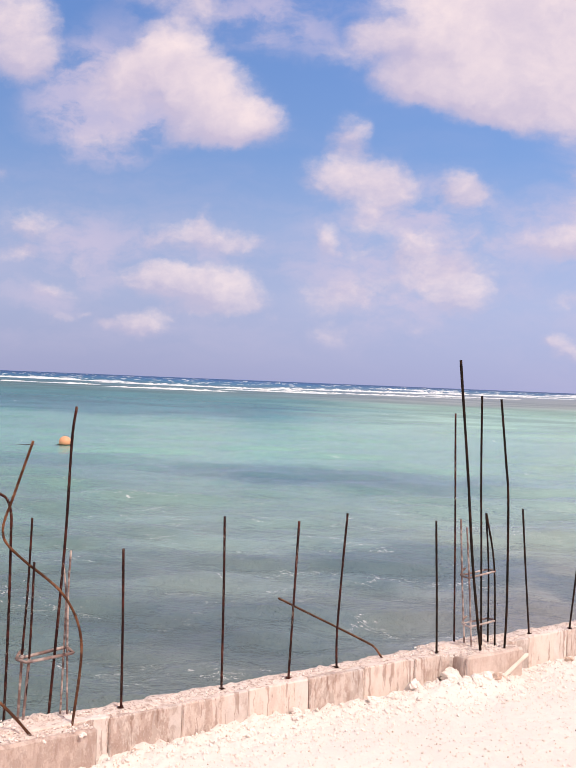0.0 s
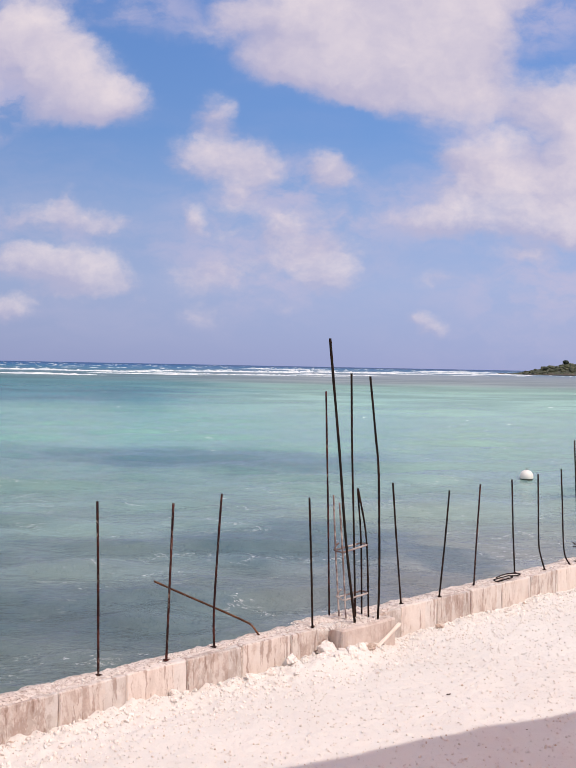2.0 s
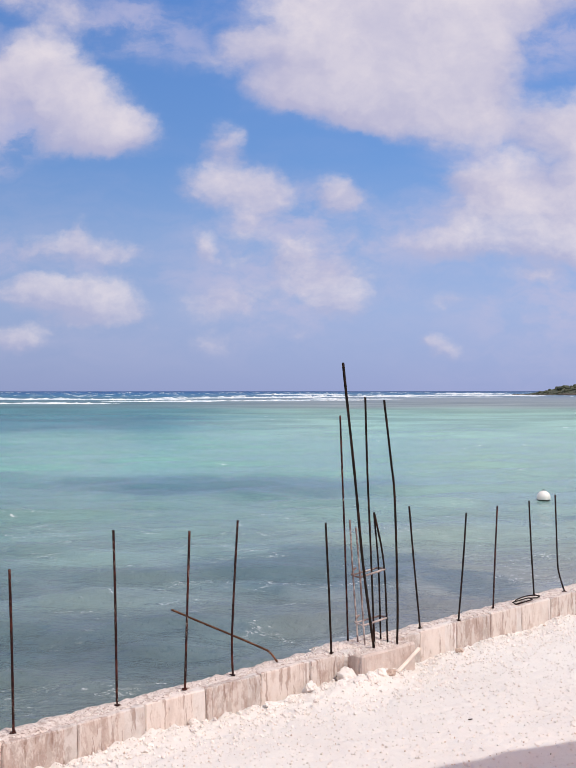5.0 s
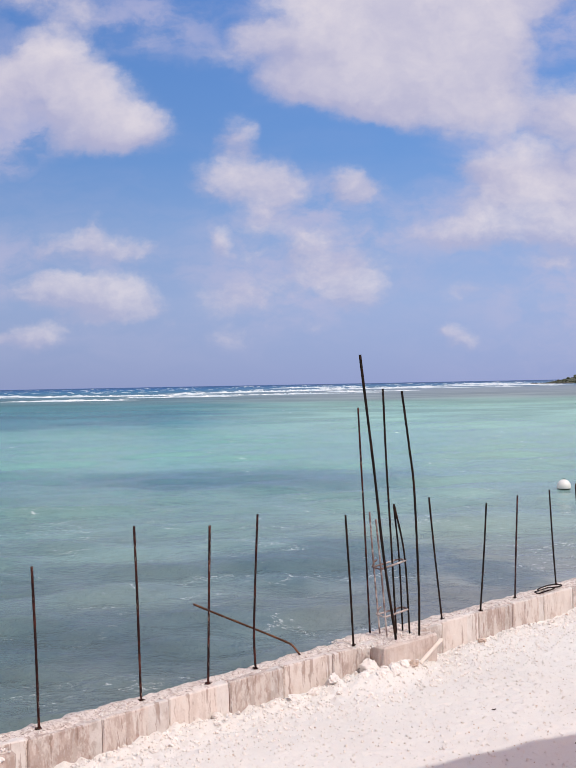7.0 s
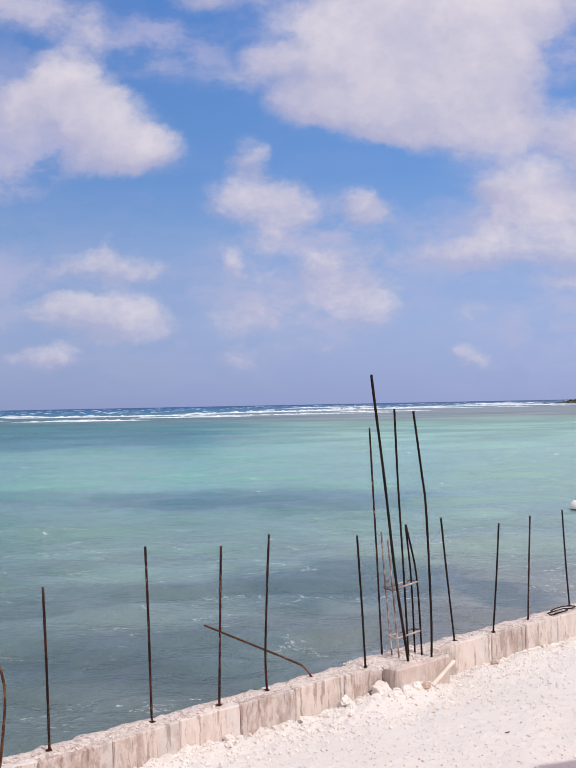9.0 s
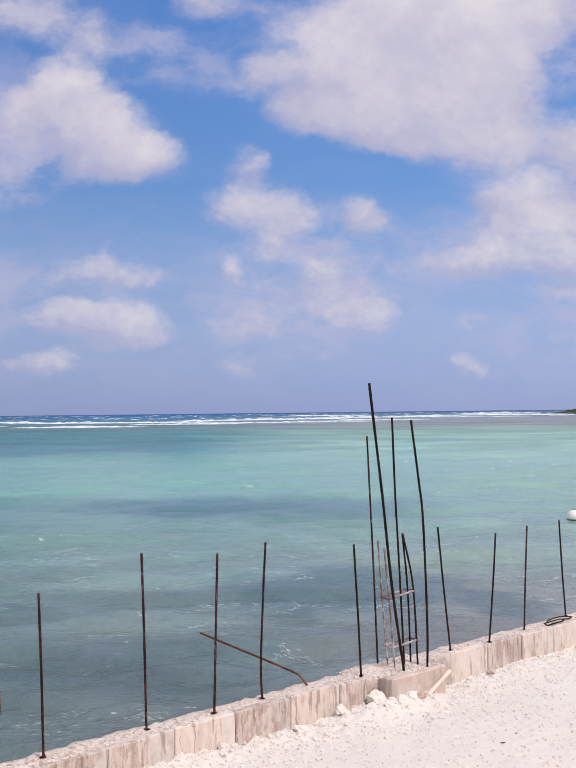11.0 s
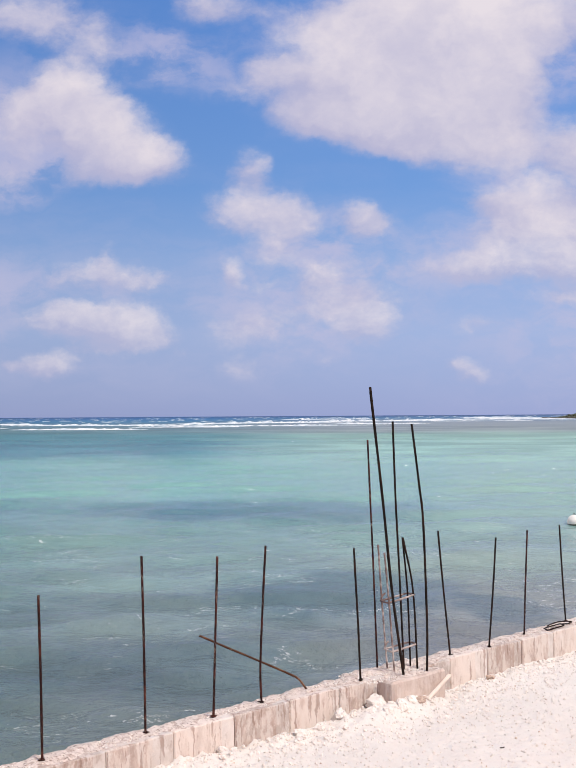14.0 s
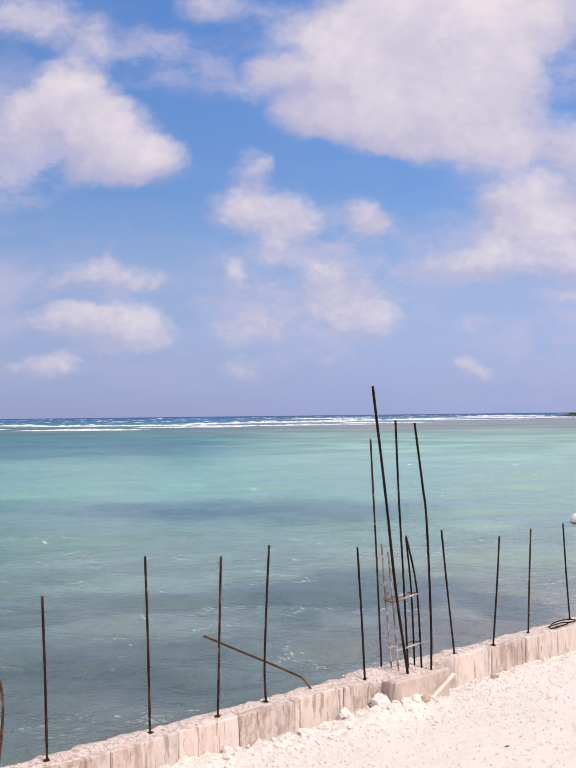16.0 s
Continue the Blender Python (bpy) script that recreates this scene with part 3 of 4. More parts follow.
def empty(name, m, label, category, group="", kind=""):
    ob = new(name)
    ob.empty_display_size = 0.1
    ob.matrix_basis = m
    return tagged(ob, label, category, group, kind)


def smooth_path(points, steps=6):
    """Catmull-Rom through the points."""
    p = [Vector(q) for q in points]
    if len(p) < 3:
        return [p[0].lerp(p[-1], i / 10) for i in range(11)]
    ext = [2 * p[0] - p[1], *p, 2 * p[-1] - p[-2]]
    out = []
    for a, b, c, d in zip(ext, ext[1:], ext[2:], ext[3:]):
        for k in range(steps):
            t = k / steps
            out.append(0.5 * (2 * b + (c - a) * t + (2 * a - 5 * b + 4 * c - d) * t * t + (3 * b - a - 3 * c + d) * t ** 3))
    return out + [p[-1]]


def tube(points, radius, sides=8, rough=0.06, smooth=True, seed=0):
    """A bar swept along a path, slightly uneven in girth, with closed ends."""
    path = smooth_path(points) if smooth else [Vector(p) for p in points]
    bm = bmesh.new()
    rng = random.Random(seed)
    rings = []
    normal = None
    for i, p in enumerate(path):
        way = (path[min(i + 1, len(path) - 1)] - path[max(i - 1, 0)]).normalized()
        if normal is None:
            normal = way.orthogonal().normalized()
        normal = (normal - way * normal.dot(way)).normalized()
        across = way.cross(normal)
        r = radius * (1 + rng.uniform(-rough, rough))
        rings.append([bm.verts.new(p + (normal * math.cos(a) + across * math.sin(a)) * r)
                      for a in (2 * math.pi * k / sides for k in range(sides))])
    for a, b in zip(rings, rings[1:]):
        for k in range(sides):
            bm.faces.new((a[k], a[(k + 1) % sides], b[(k + 1) % sides], b[k]))
    bm.faces.new(rings[0][::-1])
    bm.faces.new(rings[-1])
    return bm


def rough_box(lo, hi, bevel=0.012, cuts=0, wobble=0.0, seed=0):
    bm = bmesh.new()
    bmesh.ops.create_cube(bm, size=1.0)
    lo, hi = Vector(lo), Vector(hi)
    for v in bm.verts:
        v.co = Vector(((a + b) / 2 + c * (b - a) for a, b, c in zip(lo, hi, v.co)))
    if bevel:
        bmesh.ops.bevel(bm, geom=bm.edges[:], offset=bevel, segments=1, affect="EDGES")
    if cuts:
        bmesh.ops.subdivide_edges(bm, edges=bm.edges[:], cuts=cuts, use_grid_fill=True)
    if wobble:
        for v in bm.verts:
            v.co += noise.noise_vector(v.co * 17 + Vector((seed, seed * 3.1, 0))) * wobble
    return bm


def lump(radius, seed, squash=0.7, rough=0.4, sub=3):
    """A broken stone: a noisy icosphere with flat breaks."""
    bm = bmesh.new()
    bmesh.ops.create_icosphere(bm, subdivisions=sub, radius=1.0)
    rng = random.Random(seed)
    planes = [(Vector((rng.gauss(0, 1), rng.gauss(0, 1), rng.gauss(0, 1))).normalized(), rng.uniform(0.55, 0.85)) for _ in range(5)]
    for v in bm.verts:
        p = v.co * (1 + rough * noise.noise(v.co * 1.6 + Vector((seed * 1.7, 0, 0))))
        for nrm, d in planes:
            over = p.dot(nrm) - d
            if over > 0:
                p -= nrm * over * 0.85
        p += p * (0.24 * noise.noise(v.co * 3.6 + Vector((0, seed, 0))) + 0.10 * noise.noise(v.co * 8.3 + Vector((0, seed, 5))))
        v.co = Vector((p.x, p.y, p.z * squash)) * radius
    return bm


# ---- the sea ----
def build_sea():
    """One sheet to the horizon, with real waves near the shore."""
    rng = np.random.default_rng(5)
    rows = 2.2 * 1.0098 ** np.arange(790)
    inner = np.linspace(-0.46, 0.46, 270)
    outer = np.geomspace(0.5, 6.0, 18)
    u = np.concatenate([-outer[::-1], inner, outer])
    py = np.repeat(rows[:, None], len(u), 1)
    px = rows[:, None] * u[None, :]
    pz = np.full_like(px, SEA)
    gap = rows[:, None] * 0.0098
    for k in range(56):
        length = 0.35 * (14.0 ** (k / 55))
        way = rng.normal(-1.25, 0.55)
        amp = 0.0062 * length ** 0.5 * rng.uniform(0.6, 1.3)
        phase = rng.uniform(0, 6.28)
        wave = np.sin((px * math.cos(way) + py * math.sin(way)) * 6.283 / length + phase)
        fade = np.clip((length / gap - 3.0) / 4.0, 0, 1)
        pz += amp * fade * (wave + 0.25 * wave * wave)
    ob = grid_sheet("sea", px, py, pz, WATER)
    return tagged(ob, "choppy turquoise lagoon water with weed patches and white foam flecks", "sea", kind="structure")


build_sea()

# The wall's own frame: x along it, y towards the sea.
WALL = pose(0, 5.953, 0, 0, 0, 44.79)


def on_wall(s, n, z=0.0):
    """A place s along the wall and n landward from its face."""
    return WALL @ Vector((s, -n, z))


def ground_height(s, n):
    """The sand: a low bank of rubble at the wall's foot, then trodden ground."""
    mound = 0.075 * math.exp(-((s - 0.40) / 0.30) ** 2) * math.exp(-((n - 0.15) / 0.1) ** 2)
    low = 0.45 if s > 0.95 else 1.0
    bank = mound + 0.055 * low * math.exp(-(n / 0.16) ** 2) * (0.6 + 0.8 * noise.noise(Vector((s * 2.3, n, 4.0))))
    p = Vector((s, n, 0.0))
    crumb = 0.028 * low * math.exp(-(n / 0.22) ** 2) * (noise.noise(p * 14.0) + 0.7 * noise.noise(p * 31.0))
    return bank + crumb + 0.016 * noise.noise(p * 1.3) + 0.012 * noise.noise(p * 4.1) + 0.003 * noise.noise(p * 11.0) + 0.0035 * noise.noise(p * 19.0) + 0.0035 * noise.noise(p * 33.0) + 0.004 * max(0.0, noise.noise(p * 47.0))


def build_ground():
    s = np.concatenate([-np.geomspace(3.3, 1500, 26)[::-1], np.linspace(-3.2, 6.2, 720), np.geomspace(6.3, 1500, 26)])
    n = np.concatenate([np.linspace(-0.02, 3.6, 280), np.geomspace(3.7, 1500, 26)])
    gs, gn = np.meshgrid(s, n)
    gz = np.array([ground_height(a, b) if -4 < a < 8 and b < 5 else 0.0 for a, b in zip(gs.ravel(), gn.ravel())]).reshape(gs.shape)
    c, d = math.cos(radians(44.79)), math.sin(radians(44.79))
    ob = grid_sheet("ground", gs * c + gn * d, 5.953 + gs * d - gn * c, gz, SAND)
    return tagged(ob, "white crushed coral sand strewn with small stones", "sand", kind="structure")


build_ground()


# ---- an unseen cloth on posts, added only to cast the shade on the sand ----
SHADE_CASTER = pose(0, 1.909, 0, 0, 0, 28.7)
awning = empty("awning", SHADE_CASTER, "unseen orange cloth on four posts, added to shade the sand", "awning")
bm = bmesh.new()
bmesh.ops.create_grid(bm, x_segments=180, y_segments=12, size=0.5)
for v in bm.verts:
    x, y = v.co.x, v.co.y
    sag = 0.05 * math.sin((x + 0.5) * 3 * math.pi) ** 2 * (0.25 - y * y) * 4
    fray = (y + 0.5) ** 4 * (0.05 * noise.noise(Vector((x * 22, 0, 2))) + 0.022 * noise.noise(Vector((x * 75, 0, 5))))
    v.co = Vector((2.0 + x * 15, -4.5 + y * 9.0 + fray, 3.1 - sag))
cloth = part("cloth", bm, SHADE_CLOTH, awning)
for x in (-5.4, 9.4):
    for y in (-0.06, -8.94):
        part("post", tube([(x, y, -0.3), (x, y, 1.5), (x, y, 3.09)], 0.07, 10, 0.03), PLANK, awning)


# ---- the low sea wall ----
sea_wall = empty("sea_wall", WALL, "low unfinished block wall stained with lime and damp, along the sand", "wall")


def rough_top(name, s0, s1, n0, n1, z0, parent, amp=0.008):
    """A body of mortar with a broken top, from below the sea up to z0."""
    ns, nn = max(2, int((s1 - s0) / 0.018)), max(4, int((n1 - n0) / 0.018))
    ss, nl = np.linspace(s0, s1, ns), np.linspace(n0, n1, nn)
    verts, faces = [], []
    for a in ss:
        for b in nl:
            p = Vector((a * 9, b * 9, z0 * 3))
            edge = min(b - n0, n1 - b) / 0.04
            h = amp * (noise.noise(p) + 0.8 * noise.noise(p * 2.7) + 0.5 * noise.noise(p * 6.1))
            h -= 0.012 * max(0.0, 1 - edge)
            verts.append((a, -b, z0 + h))
    for i in range(ns - 1):
        for j in range(nn - 1):
            k = i * nn + j
            faces.append((k, k + nn, k + nn + 1, k + 1)[::-1])
    rim = [i * nn for i in range(ns)] + [(ns - 1) * nn + j for j in range(1, nn)] \
        + [i * nn + nn - 1 for i in range(ns - 2, -1, -1)] + [j for j in range(nn - 2, 0, -1)]
    base = len(verts)
    verts += [(verts[k][0], verts[k][1], -1.6) for k in rim]
    m = len(rim)
    faces += [(rim[k], base + k, base + (k + 1) % m, rim[(k + 1) % m])[::-1] for k in range(m)]
    return part_data(name, verts, faces, MORTAR, parent)


rough_top("mortar_core", -4.2, 6.6, -0.192, -0.008, TOP - 0.004, sea_wall, 0.012)
for s0, n1, level in ((0.385, 0.14, TOP - 0.008), (-2.535, 0.095, TOP - 0.014), (3.56, 0.10, TOP - 0.02)):
    rough_top("column_footing_core", s0 - 0.085, s0 + 0.485, -0.225, -0.05, level + 0.010, sea_wall, 0.017)
    rough_top("column_footing_core", s0 + 0.012, s0 + 0.485, -0.055, n1 - 0.01, level + 0.002, sea_wall, 0.014)

# hollow blocks, 0.4 m long, laid end to end between the two column footings
BLOCKS = [rough_box((0.001 + 0.0012 * k, 0.0, -0.25), (0.3985, 0.06, TOP - 0.004), 0.006, 4, 0.007, k) for k in range(5)]
BLOCK_MESHES = []
for k, bm in enumerate(BLOCKS):
    me = bpy.data.meshes.new("block")
    bm.to_mesh(me)
    bm.free()
    me.materials.append(CONCRETE)
    BLOCK_MESHES.append(me)
rng = random.Random(11)
block_starts = [-4.12, -3.72, -3.32, -2.92] + [-2.33 + 0.4 * k for k in range(7)] + [0.705 + 0.4 * k for k in range(7)] + [4.07 + 0.4 * k for k in range(6)]
for k, s0 in enumerate(block_starts):
    ob = link_mesh("block", BLOCK_MESHES[k % 5], CONCRETE, sea_wall)
    ob.matrix_basis = pose(s0, -0.004 + rng.uniform(-0.004, 0.003), rng.uniform(-0.006, 0.004), 0, rng.uniform(-0.5, 0.5), rng.uniform(-0.3, 0.3))


def footing_shell(s0, n1, level, seed):
    """The cast concrete foot of a column: three formed faces round the rough core."""
    bm = rough_box((s0, -n1, -0.3), (s0 + 0.5, -n1 + 0.035, level), 0.012, 4, 0.006, seed)
    part("column_footing", bm, CAST, sea_wall, smooth=False)
    part("footing_end", rough_box((s0, -n1 + 0.037, -0.3), (s0 + 0.03, 0.19, level - 0.004), 0.01, 3, 0.006, seed + 1), CAST, sea_wall, smooth=False)


footing_shell(0.385, 0.14, TOP - 0.006, 3)
footing_shell(-2.535, 0.095, TOP - 0.012, 7)
footing_shell(3.56, 0.10, TOP - 0.018, 11)


# ---- steel ----
def steel(name, y, pts, mat, radius=0.0064, parent=None, seed=1, sink=0.06):
    """A bar that stands in the wall at depth y; pts are (x, z) from its foot up."""
    (x0, z0), (x1, z1) = pts[0], pts[1]
    way = Vector((x1 - x0, 0, z1 - z0)).normalized()
    path = [Vector((x0, y, z0)) - way * sink] + [Vector((x, y, z)) for x, z in pts]
    return part(name, tube(path, radius, 8, 0.07, True, seed), mat, parent)


def starter_bar(y, pts, mat, label, radius=0.0064, seed=1):
    ob = steel("starter_bar", y, pts, mat, radius, None, seed)
    x, z = pts[0]
    crust = lump(0.016, 200 + seed, 0.3, 0.8)
    bmesh.ops.translate(crust, verts=crust.verts, vec=(x, y, z - 0.001))
    part("rust_crust", crust, RUST, ob, "dark flaking rust round the bar's foot")
    return tagged(ob, label, "rebar", "starter bars in the wall")


STRAIGHT = "thin rusty steel starter bar standing upright in the wall"
LEANING = "rusty steel starter bar leaning a little, set in the wall"
HOOKED = "dark steel starter bar kinked near its foot in the wall"
starter_bar(4.729, [(-1.354, 0.2), (-1.362, 0.58), (-1.374, 0.962)], RUST, STRAIGHT, seed=2)
starter_bar(5.141, [(-0.943, 0.2), (-0.952, 0.719), (-0.962, 1.089)], RUST, STRAIGHT, seed=3)
starter_bar(5.422, [(-0.629, 0.2), (-0.617, 0.633), (-0.605, 1.047)], RUST, LEANING, seed=4)
starter_bar(5.700, [(-0.391, 0.2), (-0.396, 0.396), (-0.379, 0.786), (-0.363, 1.069)], RUST, LEANING, seed=5)
starter_bar(6.184, [(0.178, 0.2), (0.166, 0.525), (0.156, 0.737), (0.144, 0.993)], RUST_DARK, STRAIGHT, seed=6)
starter_bar(6.835, [(0.795, 0.2), (0.755, 0.635), (0.723, 1.019)], RUST_DARK, LEANING, seed=7)
starter_bar(7.078, [(1.092, 0.2), (1.124, 0.6), (1.147, 0.947)], RUST_DARK, LEANING, seed=8)
starter_bar(7.472, [(1.407, 0.2), (1.42, 0.538), (1.439, 0.951)], RUST, LEANING, seed=9)
starter_bar(7.955, [(1.818, 0.2), (1.798, 0.539), (1.78, 0.936)], RUST_DARK, STRAIGHT, seed=10)
starter_bar(8.095, [(2.091, 0.2), (2.052, 0.33), (2.038, 0.422), (2.028, 0.7), (2.02, 0.968)], RUST_DARK, HOOKED, seed=11)
starter_bar(8.362, [(2.364, 0.2), (2.316, 0.318), (2.292, 0.728), (2.277, 0.989)], RUST_DARK, HOOKED, seed=12)
starter_bar(8.477, [(2.458, 0.2), (2.446, 0.632), (2.414, 1.22)], RUST_DARK, "tall dark steel starter bar standing in the wall", seed=13)
starter_bar(8.459, [(2.495, 0.2), (2.479, 0.324), (2.495, 0.636), (2.509, 1.037)], RUST_DARK, LEANING, seed=14)
starter_bar(8.620, [(2.588, 0.2), (2.572, 0.614), (2.561, 1.023)], RUST_DARK, STRAIGHT, seed=15)
tagged(steel("bent_bar", 5.967, [(-0.146, 0.2), (-0.189, 0.255), (-0.239, 0.283), (-0.425, 0.362), (-0.6, 0.434), (-0.773, 0.507)],
             RUST_ORANGE, 0.0064, seed=16),
       "orange rusty steel bar bent over low above the wall", "rebar", "starter bars in the wall")


def stirrup(corners, z, parent, radius=0.0062):
    """A thin closed tie round the column bars."""
    pts = [Vector((x, y, z + dz)) for x, y, dz in corners]
    mid = sum(pts, Vector()) / len(pts)
    pts = [mid + (p - mid) * 1.09 for p in pts]
    path = []
    for a, b in zip(pts, pts[1:] + pts[:1]):
        path += [a.lerp(b, 0.06), a.lerp(b, 0.35), a.lerp(b, 0.65), a.lerp(b, 0.94)]
    path.append(path[0])
    part("stirrup", tube(path, radius, 6, 0.08, False), RUST_PALE, parent, "pale lime-splashed square tie")
    part("tie_hook", tube([pts[0], pts[0] + Vector((0.012, 0.01, 0.03)), pts[0] + Vector((0.03, 0.02, 0.045))], radius, 6), RUST_PALE, parent)


def column_cage(place, label):
    return empty("column_cage", pose(*place), label, "rebar cage", "column cages on the wall")


def cage_bar(name, place, y, pts, mat, parent, radius=0.0064, seed=1):
    """A bar of a cage, given in the world, kept in the cage's own frame."""
    moved = [(x - place[0], z - place[2]) for x, z in pts]
    return steel(name, y - place[1], moved, mat, radius, parent, seed)


A = (0.45, 6.45, TOP)
cage = column_cage(A, "column cage of tall and short rusty bars with ties")
cage_bar("tall_bar", A, 6.475, [(0.293, 0.2), (0.273, 0.847), (0.258, 1.258), (0.244, 1.641)], RUST, cage, 0.006, 21)
cage_bar("tall_bar", A, 6.298, [(0.446, 0.2), (0.379, 0.721), (0.328, 1.274), (0.267, 1.863), (0.256, 1.975)], RUST_DARK, cage, 0.0082, 22)
cage_bar("tall_bar", A, 6.461, [(0.46, 0.2), (0.438, 0.789), (0.418, 1.262), (0.404, 1.758)], RUST_DARK, cage, 0.0066, 23)
cage_bar("tall_bar", A, 6.445, [(0.604, 0.2), (0.607, 0.479), (0.59, 1.109), (0.566, 1.36), (0.523, 1.742)], RUST_DARK, cage, 0.0072, 24)
cage_bar("short_bar", A, 6.453, [(0.355, 0.2), (0.324, 0.63), (0.304, 0.977)], RUST_PALE, cage, 0.0055, 25)
cage_bar("short_bar", A, 6.381, [(0.395, 0.2), (0.364, 0.644), (0.339, 0.937)], RUST_PALE, cage, 0.0055, 26)
cage_bar("short_bar", A, 6.541, [(0.507, 0.2), (0.493, 0.665), (0.464, 1.013)], RUST_DARK, cage, 0.0058, 27)
cage_bar("short_bar", A, 6.492, [(0.547, 0.2), (0.524, 0.69), (0.463, 1.019)], RUST_DARK, cage, 0.0062, 28)
stirrup([(-0.125, 0.003, 0), (-0.083, -0.069, 0), (0.076, 0.042, 0.03), (0.036, 0.091, 0.03)], 0.425, cage)
stirrup([(-0.105, 0.003, 0), (-0.062, -0.069, 0), (0.088, 0.042, 0.022), (0.048, 0.091, 0.022)], 0.122, cage)

L = (-1.68, 4.51, TOP)
cage = column_cage(L, "column cage of long bent rusty bars with one tie")
cage_bar("tall_bar", L, 4.530, [(-1.643, 0.2), (-1.598, 0.98), (-1.583, 1.482), (-1.566, 1.643)], RUST, cage, 0.0068, 31)
cage_bar("bent_bar", L, 4.462, [(-1.503, 0.2), (-1.478, 0.438), (-1.477, 0.572), (-1.507, 0.682), (-1.569, 0.779), (-1.642, 0.842),
                                (-1.763, 0.924), (-1.851, 0.998), (-1.872, 1.053), (-1.865, 1.11), (-1.833, 1.203), (-1.744, 1.478)],
         RUST_ORANGE, cage, 0.0064, 32)
cage_bar("tall_bar", L, 4.480, [(-1.839, 0.2), (-1.836, 0.678), (-1.84, 1.018), (-1.843, 1.132), (-1.865, 1.199), (-1.901, 1.224),
                                (-1.962, 1.25), (-2.06, 1.27)], RUST, cage, 0.0066, 33)
cage_bar("bent_bar", L, 4.283, [(-1.642, 0.2), (-1.708, 0.264), (-1.779, 0.323), (-1.9, 0.40)], RUST_ORANGE, cage, 0.0066, 34)
bars_short = [cage_bar("short_bar", L, 4.464, [(-1.766, 0.2), (-1.757, 0.495), (-1.742, 0.801), (-1.734, 1.124)], RUST, cage, 0.0056, 35)]
bars_short.append(cage_bar("short_bar", L, 4.451, [(-1.735, 0.2), (-1.717, 0.49), (-1.711, 0.923)], RUST, cage, 0.0056, 36))
cage_bar("short_bar", L, 4.596, [(-1.61, 0.2), (-1.605, 0.483), (-1.604, 0.738), (-1.626, 0.914)], RUST_PALE, cage, 0.0052, 37)
cage_bar("short_bar", L, 4.584, [(-1.572, 0.2), (-1.584, 0.488), (-1.59, 0.787), (-1.585, 0.963)], RUST_PALE, cage, 0.0052, 38)
stirrup([(-0.093, -0.046, 0.003), (-0.038, -0.07, 0), (0.122, 0.061, 0.018), (0.079, 0.086, 0.034)], 0.268, cage, 0.0078)
# lime crust on the lower half of the short bars
for bar, y, pts in ((bars_short[0], 4.464, [(-1.766, 0.19), (-1.7615, 0.35), (-1.757, 0.492)]), (bars_short[1], 4.451, [(-1.735, 0.19), (-1.7255, 0.35), (-1.717, 0.48)])):
    part("lime_crust", tube([Vector((x - L[0], y - L[1], z - L[2])) for x, z in pts], 0.0068, 8, 0.12, True, 3), RUST_PALE, bar, "pale crust of splashed lime")

# a rough wire tie round the bars of the third column, with its loose end
def wire_tie(points, label):
    return tagged(part("wire_tie", tube(points, 0.005, 6, 0.1), RUST), label, "wire")


wire_tie([(2.400, 8.40, 0.372), (2.44, 8.44, 0.345), (2.50, 8.44, 0.325), (2.60, 8.55, 0.318), (2.68, 8.66, 0.322)], "thin rusty wire tie bound across the bars")
wire_tie([(2.430, 8.50, 0.318), (2.47, 8.45, 0.330), (2.53, 8.44, 0.338), (2.61, 8.58, 0.342), (2.67, 8.67, 0.336)], "thin rusty wire tie bound across the bars")

# a loose square tie and a curl of wire on the wall's top, further along
TIE = [on_wall(2.27, -0.022, 0.206), on_wall(2.50, -0.026, 0.208), on_wall(2.53, -0.078, 0.210), on_wall(2.30, -0.074, 0.208)]
tie_path = []
for a, b in zip(TIE, TIE[1:] + TIE[:1]):
    tie_path += [a.lerp(b, 0.07), a.lerp(b, 0.5), a.lerp(b, 0.93)]
tagged(part("loose_tie", tube(tie_path + tie_path[:1], 0.0048, 6, 0.1, False), RUST_DARK), "dark rusty square steel tie lying flat on the wall", "rebar tie")
WIRE = [on_wall(2.36, -0.085, 0.214), on_wall(2.44, -0.100, 0.216), on_wall(2.52, -0.098, 0.220), on_wall(2.60, -0.085, 0.216), on_wall(2.64, -0.05, 0.212),
        on_wall(2.56, -0.04, 0.210), on_wall(2.50, -0.06, 0.214)]
tagged(part("wire_curl", tube(WIRE, 0.0046, 6), RUST_DARK), "curl of dark rusty wire lying on the wall", "wire")


# ---- loose things ----
plank = part("plank", rough_box((-0.14, -0.011, -0.009), (0.14, 0.011, 0.009), 0.004, 2, 0.003, 5), PLANK, smooth=False)
a, b = on_wall(0.62, 0.19, 0.045), on_wall(0.93, 0.15, 0.165)
way = (b - a).normalized()
plank.matrix_basis = Matrix.Translation((a + b) / 2) @ way.to_track_quat("X", "Z").to_matrix().to_4x4()
tagged(plank, "short bleached board leaning against the footing", "board")



